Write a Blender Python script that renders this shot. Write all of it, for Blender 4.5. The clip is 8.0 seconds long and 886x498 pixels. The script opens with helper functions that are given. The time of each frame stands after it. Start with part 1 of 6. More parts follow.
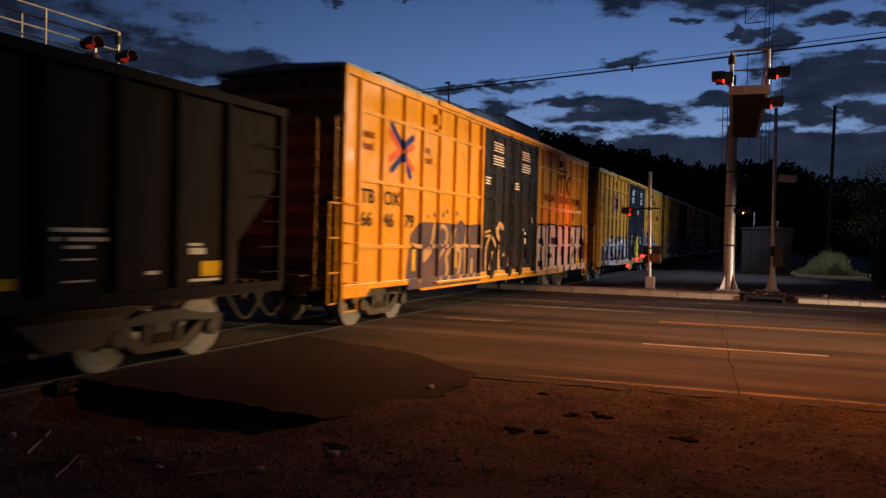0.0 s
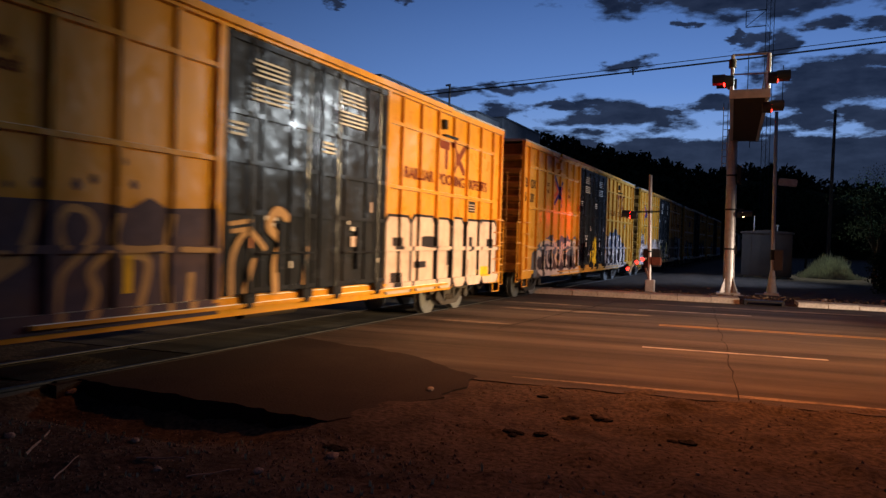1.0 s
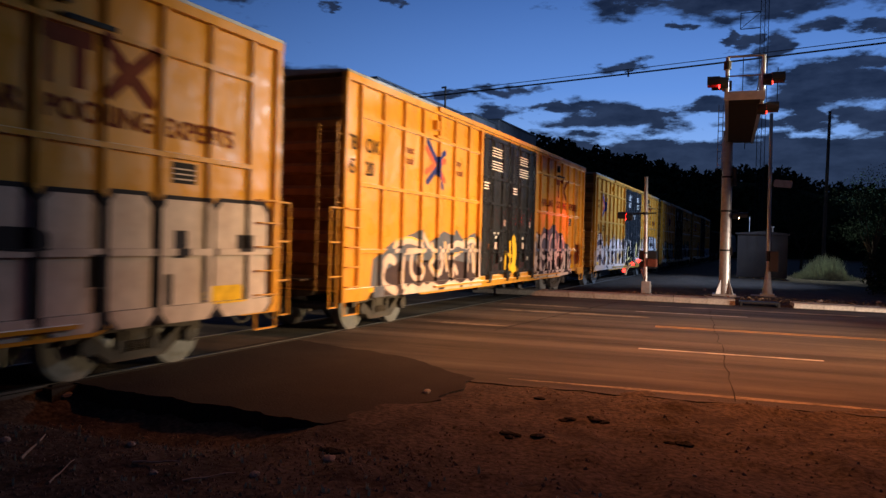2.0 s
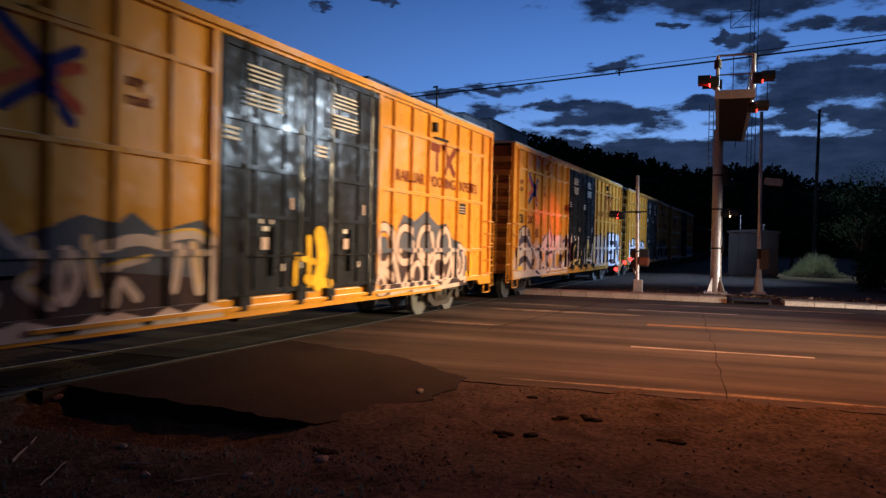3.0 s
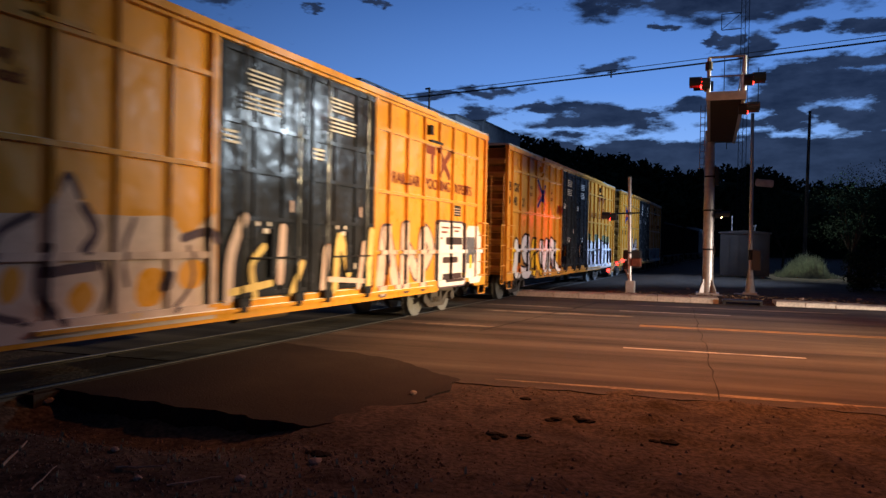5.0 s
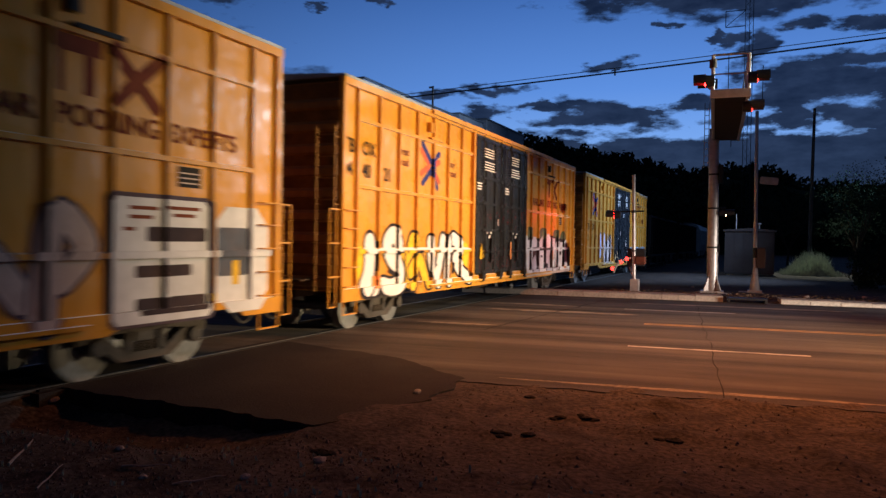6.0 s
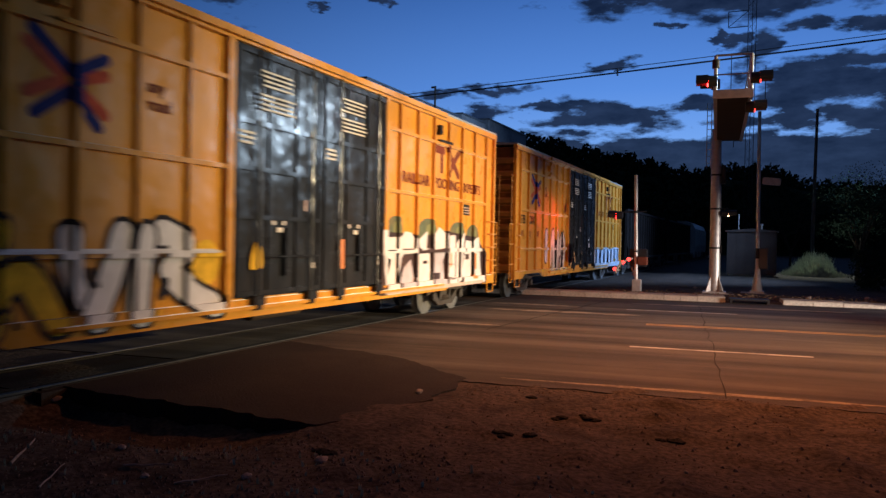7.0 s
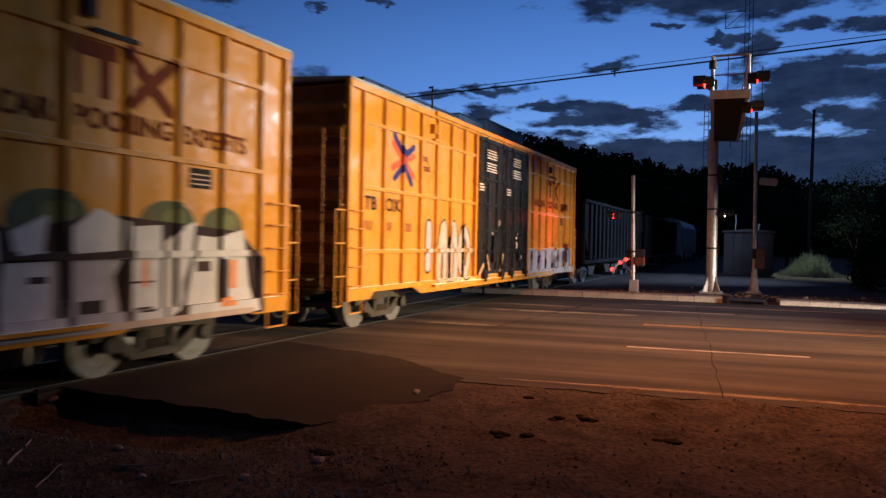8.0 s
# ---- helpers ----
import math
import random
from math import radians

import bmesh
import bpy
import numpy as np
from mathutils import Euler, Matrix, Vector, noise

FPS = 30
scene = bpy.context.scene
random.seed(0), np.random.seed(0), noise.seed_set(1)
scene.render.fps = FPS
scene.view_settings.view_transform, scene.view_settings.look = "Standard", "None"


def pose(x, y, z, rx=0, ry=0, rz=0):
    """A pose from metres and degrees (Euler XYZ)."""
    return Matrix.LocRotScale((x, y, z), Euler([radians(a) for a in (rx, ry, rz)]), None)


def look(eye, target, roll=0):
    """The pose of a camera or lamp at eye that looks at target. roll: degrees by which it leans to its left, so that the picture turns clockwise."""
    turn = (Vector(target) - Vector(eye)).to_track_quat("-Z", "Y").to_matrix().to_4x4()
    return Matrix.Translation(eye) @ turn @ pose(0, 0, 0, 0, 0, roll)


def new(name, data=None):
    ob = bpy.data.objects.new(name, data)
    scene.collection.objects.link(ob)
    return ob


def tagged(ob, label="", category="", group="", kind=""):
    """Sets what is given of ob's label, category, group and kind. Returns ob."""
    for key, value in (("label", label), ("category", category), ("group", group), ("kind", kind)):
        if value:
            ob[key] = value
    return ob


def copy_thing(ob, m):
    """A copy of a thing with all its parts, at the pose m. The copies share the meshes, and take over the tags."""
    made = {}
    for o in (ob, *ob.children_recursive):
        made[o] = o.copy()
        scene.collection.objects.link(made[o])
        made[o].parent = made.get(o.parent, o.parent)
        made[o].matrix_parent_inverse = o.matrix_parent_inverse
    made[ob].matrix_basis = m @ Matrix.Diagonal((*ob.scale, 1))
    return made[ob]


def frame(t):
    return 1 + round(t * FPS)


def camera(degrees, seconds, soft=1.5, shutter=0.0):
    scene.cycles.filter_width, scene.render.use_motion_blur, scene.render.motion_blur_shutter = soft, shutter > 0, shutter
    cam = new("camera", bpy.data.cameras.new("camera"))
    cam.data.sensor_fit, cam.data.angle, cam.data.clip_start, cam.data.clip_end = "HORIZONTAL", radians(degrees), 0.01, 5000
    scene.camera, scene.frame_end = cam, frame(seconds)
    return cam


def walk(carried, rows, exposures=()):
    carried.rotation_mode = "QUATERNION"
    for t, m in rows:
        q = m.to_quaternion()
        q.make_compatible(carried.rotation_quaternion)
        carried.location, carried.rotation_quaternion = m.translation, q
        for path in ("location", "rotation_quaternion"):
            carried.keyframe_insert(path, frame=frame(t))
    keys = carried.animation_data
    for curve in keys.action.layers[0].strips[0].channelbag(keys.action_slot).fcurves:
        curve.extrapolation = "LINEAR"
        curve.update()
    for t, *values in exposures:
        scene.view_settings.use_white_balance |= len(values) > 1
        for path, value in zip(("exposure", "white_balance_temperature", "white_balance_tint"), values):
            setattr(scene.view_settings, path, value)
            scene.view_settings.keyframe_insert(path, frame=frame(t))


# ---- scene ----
PATH = [  # seconds, yaw to the left of the track, pitch, lean (degrees)
    (0, 24.800, -1.098, 1.454),
    (0.5, 24.799, -1.018, 1.553),
    (1, 24.807, -0.922, 1.725),
    (1.5, 24.727, -0.789, 1.723),
    (3, 23.917, -0.769, 1.275),
    (3.5, 23.648, -0.782, 1.354),
    (4, 23.385, -0.662, 1.305),
    (4.5, 23.277, -0.593, 1.221),
    (6, 23.660, -0.738, 1.007),
    (6.5, 23.778, -0.742, 1.128),
    (7, 23.816, -0.741, 1.126),
    (7.5, 23.716, -0.714, 1.060),
    (8, 23.606, -0.720, 1.140),
]

EYE = Vector((0.0, 0.0, 1.955))
cam = camera(62.16, 8.0, soft=1.4, shutter=0.46)


def aim(yaw, pitch, lean):
    a, p = radians(yaw), radians(pitch)
    way = Vector((-math.sin(a) * math.cos(p), math.cos(a) * math.cos(p), math.sin(p)))
    return look(EYE, EYE + way, lean)


walk(cam, [(t, aim(a, p, r)) for t, a, p, r in PATH], exposures=[(0, -0.42, 7500, 15), (0.5, -0.28, 7200, 15), (1.0, -0.08, 6900, 14), (1.5, 0.14, 6650, 13), (3.0, 0.0, 6000, 11), (3.5, 0.20, 6250, 11), (4.5, 0.24, 6250, 11), (6.0, 0.05, 6000, 10), (7.0, 0.0, 5750, 9), (7.5, 0.12, 5850, 9), (8.0, 0.04, 5900, 10)])

# train: side plane, track centre, speed, where the first box car's rear end stands at the start
SIDE_X, TRACK_X, SPEED, START_Y, PITCH = -7.478, -9.02, 10.283, 11.69, 20.731
TURN = 7.0  # the road's skew from square to the track, degrees


# ---------------------------------------------------------------- world and lamps
# clouds: bearing right of the track, height, half width, half height (degrees)
CLOUDS = [
    (-1.4, 17.7, 11.9, 1.85), (-11.2, 13.3, 1.7, 0.53), (-1.4, 14.0, 1.9, 1.5), (-3.3, 14.8, 0.7, 0.7), (1.8, 15.1, 2.0, 0.53), (-7.2, 15.6, 1.0, 0.31),
    (-33.2, 16.8, 0.9, 0.31), (-28.9, 17.6, 1.0, 0.26), (-11.9, 9.5, 5.9, 1.06), (-16.7, 10.1, 3.1, 0.4), (-19.5, 11.6, 3.3, 0.4), (-20.2, 10.0, 2.0, 0.62),
    (-8.2, 9.8, 2.0, 0.35), (-23.7, 11.0, 2.6, 0.31), (-14.5, 9.1, 4.0, 0.7), (-4.7, 10.1, 2.1, 0.62), (1.8, 10.5, 3.3, 1.5), (3.8, 11.1, 5.3, 1.76),
    (5.2, 12.6, 3.1, 0.7), (2.1, 12.1, 1.9, 0.7), (5.9, 8.6, 2.6, 1.15), (1.4, 9.0, 2.6, 0.7), (-2.3, 8.9, 2.6, 0.4), (9.4, 10.7, 5.3, 3.96),
    # the last is an unseen bank, added to block skylight from the left
    (6.7, 14.8, 2.6, 0.44), (-46.0, 12.0, 12.0, 1.4), (-44.0, 17.5, 6.0, 0.8), (-78.0, 9.0, 30.0, 14.0),
]


def dusk_world():
    w = bpy.data.worlds.new("dusk")
    scene.world = w
    w.use_nodes = True
    nt = w.node_tree
    nt.nodes.clear()
    N, L = nt.nodes.new, nt.links.new
    out, bg = N("ShaderNodeOutputWorld"), N("ShaderNodeBackground")
    co, sep = N("ShaderNodeTexCoord"), N("ShaderNodeSeparateXYZ")
    L(co.outputs["Generated"], sep.inputs[0])
    ramp = N("ShaderNodeValToRGB")
    L(sep.outputs["Z"], ramp.inputs[0])
    stops = [(0.0, (0.13, 0.24, 0.44)), (0.10, (0.25, 0.45, 0.86)), (0.2, (0.13, 0.295, 0.73)), (0.34, (0.055, 0.15, 0.45)), (0.8, (0.02, 0.06, 0.2))]
    e = ramp.color_ramp.elements
    while len(e) < len(stops):
        e.new(0.5)
    for el, (p, c) in zip(e, stops):
        el.position, el.color = p, (*c, 1)
    # brightest where the sun has set, dark on the other side of the sky
    glow_dir = Vector((math.sin(radians(-6)), math.cos(radians(-6)), 0.0))
    dot = N("ShaderNodeVectorMath"); dot.operation = "DOT_PRODUCT"
    dot.inputs[1].default_value = glow_dir
    L(co.outputs["Generated"], dot.inputs[0])
    west = N("ShaderNodeMapRange")
    for k, v in (("From Min", 0.58), ("From Max", 1.0), ("To Min", 0.08), ("To Max", 1.12)):
        west.inputs[k].default_value = v
    L(dot.outputs["Value"], west.inputs["Value"])
    lit = N("ShaderNodeVectorMath"); lit.operation = "SCALE"
    L(ramp.outputs["Color"], lit.inputs[0]); L(west.outputs[0], lit.inputs["Scale"])

    def math_node(op, a, b=None):
        n = N("ShaderNodeMath"); n.operation = op
        for i, v in ((0, a), (1, b)):
            if v is None:
                continue
            if isinstance(v, (int, float)):
                n.inputs[i].default_value = v
            else:
                L(v, n.inputs[i])
        return n.outputs[0]
    az = math_node("ARCTAN2", sep.outputs["X"], sep.outputs["Y"])
    el = math_node("ARCSINE", sep.outputs["Z"])
    # ragged edges: the same noise moves every cloud's outline
    com = N("ShaderNodeCombineXYZ")
    L(math_node("MULTIPLY", az, 1.0), com.inputs[0]); L(math_node("MULTIPLY", el, 2.6), com.inputs[1])
    noi = N("ShaderNodeTexNoise")
    noi.inputs["Scale"].default_value, noi.inputs["Detail"].default_value, noi.inputs["Roughness"].default_value = 17.0, 7.0, 0.62
    L(com.outputs[0], noi.inputs["Vector"])
    wide = N("ShaderNodeTexNoise")
    wide.inputs["Scale"].default_value, wide.inputs["Detail"].default_value = 3.2, 6.0
    L(com.outputs[0], wide.inputs["Vector"])
    # the outlines are pushed about before the clouds are laid out
    push = N("ShaderNodeTexNoise")
    push.inputs["Scale"].default_value, push.inputs["Detail"].default_value, push.inputs["Roughness"].default_value = 13.0, 6.0, 0.6
    L(com.outputs[0], push.inputs["Vector"])
    psep = N("ShaderNodeSeparateColor")
    L(push.outputs["Color"], psep.inputs[0])
    az = math_node("ADD", az, math_node("MULTIPLY", math_node("SUBTRACT", psep.outputs[0], 0.5), 0.16))
    el = math_node("ADD", el, math_node("MULTIPLY", math_node("SUBTRACT", psep.outputs[1], 0.5), 0.05))
    # the bank low over the horizon
    cover = math_node("MULTIPLY", math_node("SUBTRACT", radians(8.2), el), 70.0)
    # unseen cloud above the view, added to dim the light from overhead
    cover = math_node("MAXIMUM", cover, math_node("MULTIPLY", math_node("SUBTRACT", el, radians(24)), 3.0))
    for a, e_, wa, we in CLOUDS:
        p = math_node("MULTIPLY", math_node("SUBTRACT", az, radians(a)), 0.8 / radians(wa))
        q = math_node("MULTIPLY", math_node("SUBTRACT", el, radians(e_)), 0.8 / radians(we))
        r2 = math_node("ADD", math_node("MULTIPLY", p, p), math_node("MULTIPLY", q, q))
        cover = math_node("MAXIMUM", cover, math_node("MULTIPLY", math_node("SUBTRACT", 1.0, math_node("SQRT", r2)), 1.25))
    s = math_node("ADD", cover, math_node("MULTIPLY", math_node("SUBTRACT", noi.outputs["Fac"], 0.5), 2.3))
    s = math_node("ADD", s, math_node("MULTIPLY", math_node("SUBTRACT", wide.outputs["Fac"], 0.56), 1.0))
    cov = N("ShaderNodeValToRGB")
    cov.color_ramp.elements[0].position, cov.color_ramp.elements[1].position = 0.04, 0.50
    cov.color_ramp.elements[1].color = (0.97, 0.97, 0.97, 1)
    L(s, cov.inputs[0])
    mix = N("ShaderNodeMix"); mix.data_type = "RGBA"
    L(cov.outputs["Color"], mix.inputs["Factor"])
    L(lit.outputs[0], mix.inputs[6])
    body = N("ShaderNodeValToRGB")
    body.color_ramp.elements[0].position, body.color_ramp.elements[1].position = 0.38, 0.68
    body.color_ramp.elements[0].color, body.color_ramp.elements[1].color = (0.022, 0.036, 0.078, 1), (0.007, 0.013, 0.034, 1)
    L(noi.outputs["Fac"], body.inputs[0]); L(body.outputs["Color"], mix.inputs[7])
    L(mix.outputs[2], bg.inputs["Color"])
    bg.inputs["Strength"].default_value = 0.86
    L(bg.outputs[0], out.inputs[0])


dusk_world()


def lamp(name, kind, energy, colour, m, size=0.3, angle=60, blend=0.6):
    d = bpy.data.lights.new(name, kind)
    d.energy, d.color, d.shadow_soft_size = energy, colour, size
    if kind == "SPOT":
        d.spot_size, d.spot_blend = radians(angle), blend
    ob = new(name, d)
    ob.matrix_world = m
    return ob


# head lamps and roadside lamps assumed beyond the picture's edge, none of them seen
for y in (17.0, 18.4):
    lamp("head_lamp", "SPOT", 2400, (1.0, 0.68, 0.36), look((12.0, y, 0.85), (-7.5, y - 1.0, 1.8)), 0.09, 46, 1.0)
# second pair added to brighten kerb, verge and masts, turned off the road
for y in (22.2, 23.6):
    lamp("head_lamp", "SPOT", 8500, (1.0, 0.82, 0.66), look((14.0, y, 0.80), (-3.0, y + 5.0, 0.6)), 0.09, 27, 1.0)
# added warm key for the car sides, set where no paint mirrors it
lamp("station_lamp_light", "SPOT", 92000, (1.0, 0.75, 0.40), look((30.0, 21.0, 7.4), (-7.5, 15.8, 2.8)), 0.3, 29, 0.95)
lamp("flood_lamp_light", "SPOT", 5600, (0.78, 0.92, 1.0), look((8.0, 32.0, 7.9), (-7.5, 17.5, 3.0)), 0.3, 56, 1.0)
# orange spot hung over the road without a pole, for the orange ground
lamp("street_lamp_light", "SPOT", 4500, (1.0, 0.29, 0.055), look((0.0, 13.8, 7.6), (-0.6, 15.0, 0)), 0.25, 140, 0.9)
# cool spot added to brighten and grey the far cars
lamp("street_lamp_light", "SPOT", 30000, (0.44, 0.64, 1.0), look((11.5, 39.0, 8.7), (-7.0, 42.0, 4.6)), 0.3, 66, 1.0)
# spot added high above the view to brighten the pale grass, no mast
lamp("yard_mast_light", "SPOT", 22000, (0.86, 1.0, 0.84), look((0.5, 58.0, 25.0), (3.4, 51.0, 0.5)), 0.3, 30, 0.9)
# lamps at the lenses that face the train
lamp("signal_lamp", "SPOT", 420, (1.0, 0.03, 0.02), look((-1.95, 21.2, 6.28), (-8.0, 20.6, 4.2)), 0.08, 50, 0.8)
# added with a hidden low head, to redden the car ends
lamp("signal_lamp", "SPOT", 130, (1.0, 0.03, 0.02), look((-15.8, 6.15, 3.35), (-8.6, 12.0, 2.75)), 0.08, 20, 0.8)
# stands before an unlit lens, to redden the tops of the car ends
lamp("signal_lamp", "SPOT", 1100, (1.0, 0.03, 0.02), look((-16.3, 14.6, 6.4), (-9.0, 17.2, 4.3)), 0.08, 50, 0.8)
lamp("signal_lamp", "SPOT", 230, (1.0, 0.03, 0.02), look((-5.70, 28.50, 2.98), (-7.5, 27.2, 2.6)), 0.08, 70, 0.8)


# ---------------------------------------------------------------- materials
def mat(name, colour, rough=0.6, metal=0.0, grain=8.0, vary=0.25, dirt=0.3, dirt_colour=(0.05, 0.035, 0.025), bump=0.15, dirt_scale=0.7, coat=0.0, stretch=(1, 1, 1)):
    m = bpy.data.materials.new(name)
    m.use_nodes = True
    nt = m.node_tree
    N, L = nt.nodes.new, nt.links.new
    b = nt.nodes["Principled BSDF"]
    b.inputs["Roughness"].default_value, b.inputs["Metallic"].default_value = rough, metal
    b.inputs["Coat Weight"].default_value = coat
    if rough > 0.68:
        b.inputs["Specular IOR Level"].default_value = 0.12
    co = N("ShaderNodeTexCoord")
    mp = N("ShaderNodeMapping"); mp.inputs["Scale"].default_value = stretch
    L(co.outputs["Object"], mp.inputs[0])
    fine, big = N("ShaderNodeTexNoise"), N("ShaderNodeTexNoise")
    fine.inputs["Scale"].default_value, fine.inputs["Detail"].default_value = grain, 6
    big.inputs["Scale"].default_value, big.inputs["Detail"].default_value, big.inputs["Roughness"].default_value = dirt_scale, 5, 0.65
    L(mp.outputs[0], fine.inputs[0]); L(mp.outputs[0], big.inputs[0])
    hsv = N("ShaderNodeHueSaturation"); hsv.inputs["Color"].default_value = (*colour, 1)
    r = N("ShaderNodeMapRange")
    r.inputs["From Min"].default_value, r.inputs["From Max"].default_value = 0.25, 0.75
    r.inputs["To Min"].default_value, r.inputs["To Max"].default_value = 1 - vary, 1 + vary
    L(fine.outputs["Fac"], r.inputs["Value"]); L(r.outputs[0], hsv.inputs["Value"])
    cr = N("ShaderNodeValToRGB")
    cr.color_ramp.elements[0].position, cr.color_ramp.elements[1].position = 0.45, 0.75
    cr.color_ramp.elements[1].color = (dirt, dirt, dirt, 1)
    L(big.outputs["Fac"], cr.inputs[0])
    mx = N("ShaderNodeMix"); mx.data_type = "RGBA"
    L(cr.outputs[0], mx.inputs["Factor"]); L(hsv.outputs[0], mx.inputs[6])
    mx.inputs[7].default_value = (*dirt_colour, 1)
    L(mx.outputs[2], b.inputs["Base Color"])
    if bump:
        bp = N("ShaderNodeBump"); bp.inputs["Strength"].default_value, bp.inputs["Distance"].default_value = bump, 0.02
        L(fine.outputs["Fac"], bp.inputs["Height"]); L(bp.outputs[0], b.inputs["Normal"])
    return m


def dented(m, strength=0.5, rough_lo=0.24, rough_hi=0.5):
    """Sheet steel: broad dents and uneven gloss on top of the grain."""
    nt = m.node_tree
    N, L = nt.nodes.new, nt.links.new
    b = nt.nodes["Principled BSDF"]
    co, n1, n2 = N("ShaderNodeTexCoord"), N("ShaderNodeTexNoise"), N("ShaderNodeTexNoise")
    n1.inputs["Scale"].default_value, n1.inputs["Detail"].default_value = 1.6, 2
    n2.inputs["Scale"].default_value, n2.inputs["Detail"].default_value = 2.3, 5
    L(co.outputs["Object"], n1.inputs[0]); L(co.outputs["Object"], n2.inputs[0])
    bp = N("ShaderNodeBump"); bp.inputs["Strength"].default_value, bp.inputs["Distance"].default_value = strength, 0.10
    L(n1.outputs["Fac"], bp.inputs["Height"])
    old = b.inputs["Normal"].links
    if old:
        L(old[0].from_socket, bp.inputs["Normal"])
    L(bp.outputs[0], b.inputs["Normal"])
    r = N("ShaderNodeMapRange")
    for k, v in (("From Min", 0.3), ("From Max", 0.7), ("To Min", rough_lo), ("To Max", rough_hi)):
        r.inputs[k].default_value = v
    L(n2.outputs["Fac"], r.inputs["Value"]); L(r.outputs[0], b.inputs["Roughness"])
    return m


def glow(name, colour, strength):
    m = mat(name, colour, 0.3, bump=0)
    b = m.node_tree.nodes["Principled BSDF"]
    b.inputs["Emission Color"].default_value, b.inputs["Emission Strength"].default_value = (*colour, 1), strength
    return m


def streaked(m):
    """Wheel tracks and oil: long uneven bands along the road."""
    nt = m.node_tree
    N, L = nt.nodes.new, nt.links.new
    b = nt.nodes["Principled BSDF"]
    co, mp, n1 = N("ShaderNodeTexCoord"), N("ShaderNodeMapping"), N("ShaderNodeTexNoise")
    mp.vector_type = "TEXTURE"
    mp.inputs["Rotation"].default_value = (0, 0, radians(7))
    mp.inputs["Scale"].default_value = (14.0, 0.9, 1)
    n1.inputs["Scale"].default_value, n1.inputs["Detail"].default_value, n1.inputs["Roughness"].default_value = 1.0, 6, 0.6
    L(co.outputs["Object"], mp.inputs[0]); L(mp.outputs[0], n1.inputs[0])
    r = N("ShaderNodeMapRange")
    for k, v in (("From Min", 0.33), ("From Max", 0.67), ("To Min", 0.46), ("To Max", 1.70)):
        r.inputs[k].default_value = v
    L(n1.outputs["Fac"], r.inputs["Value"])
    sc = N("ShaderNodeVectorMath"); sc.operation = "SCALE"
    L(b.inputs["Base Color"].links[0].from_socket, sc.inputs[0]); L(r.outputs[0], sc.inputs["Scale"])
    L(sc.outputs[0], b.inputs["Base Color"])
    return m


YELLOW = mat("yellow_car_paint", (0.62, 0.272, 0.016), 0.38, grain=3.0, vary=0.10, dirt=0.45, dirt_colour=(0.22, 0.115, 0.05), bump=0.04, stretch=(1, 1, 0.35))
BLACK = mat("black_car_paint", (0.022, 0.024, 0.028), 0.32, grain=4.0, vary=0.3, dirt=0.4, dirt_colour=(0.05, 0.04, 0.035), bump=0.04, stretch=(1, 1, 0.35))
HOPPER = mat("hopper_paint", (0.012, 0.009, 0.0085), 0.78, grain=5.0, vary=0.4, dirt=0.6, dirt_colour=(0.028, 0.019, 0.014), bump=0.1, stretch=(1, 1, 0.35))
GREYCAR = mat("pale_car_paint", (0.42, 0.41, 0.38), 0.5, grain=3.0, vary=0.12, dirt=0.5, dirt_colour=(0.16, 0.13, 0.1), bump=0.05)
ROOF = mat("galvanised_roof", (0.30, 0.30, 0.30), 0.5, 0.3, grain=4.0, vary=0.2, dirt=0.5, bump=0.05)
# pale sheen stands in for cool glare and haze on the far cars
for paint in (YELLOW,):
    dust = paint.node_tree.nodes["Principled BSDF"]
    dust.inputs["Sheen Weight"].default_value, dust.inputs["Sheen Roughness"].default_value, dust.inputs["Sheen Tint"].default_value = 1.0, 0.3, (0.9, 0.95, 0.92, 1)
YELLOW.node_tree.nodes["Principled BSDF"].inputs["Specular IOR Level"].default_value = 0.30
BLACK.node_tree.nodes["Principled BSDF"].inputs["Specular IOR Level"].default_value = 0.2
dented(YELLOW, 0.42, 0.22, 0.46), dented(BLACK, 0.36, 0.16, 0.32)
UNDER = mat("grimy_steel", (0.075, 0.055, 0.042), 0.7, 0.2, grain=12.0, vary=0.3, dirt=0.5, bump=0.2)
TRUCK = mat("dusty_cast_steel", (0.075, 0.062, 0.054), 0.7, 0.1, grain=10.0, vary=0.3, dirt=0.5, bump=0.2)
WHEEL = mat("worn_wheel_steel", (0.17, 0.162, 0.155), 0.5, 0.25, grain=8.0, vary=0.2, dirt=0.4, bump=0.05)
RAIL = mat("rail_steel", (0.15, 0.135, 0.125), 0.36, 0.6, grain=10.0, vary=0.15, dirt=0.3, bump=0.05)
ASPHALT = streaked(mat("asphalt", (0.062, 0.053, 0.047), 0.72, grain=55.0, vary=0.4, dirt=0.7, dirt_colour=(0.10, 0.085, 0.07), bump=0.5, dirt_scale=0.35))
APRON = mat("fresh_dark_asphalt", (0.029, 0.022, 0.019), 0.8, grain=34.0, vary=0.55, dirt=0.75, dirt_colour=(0.05, 0.04, 0.033), bump=0.5, dirt_scale=0.5)
DIRT = mat("dirt_and_gravel", (0.082, 0.061, 0.049), 0.92, grain=17.0, vary=0.75, dirt=0.85, dirt_colour=(0.022, 0.016, 0.013), bump=1.0, dirt_scale=1.5)
GRAVEL = mat("grey_ballast", (0.085, 0.078, 0.07), 0.9, grain=30.0, vary=0.5, dirt=0.5, bump=0.9, dirt_scale=0.6)
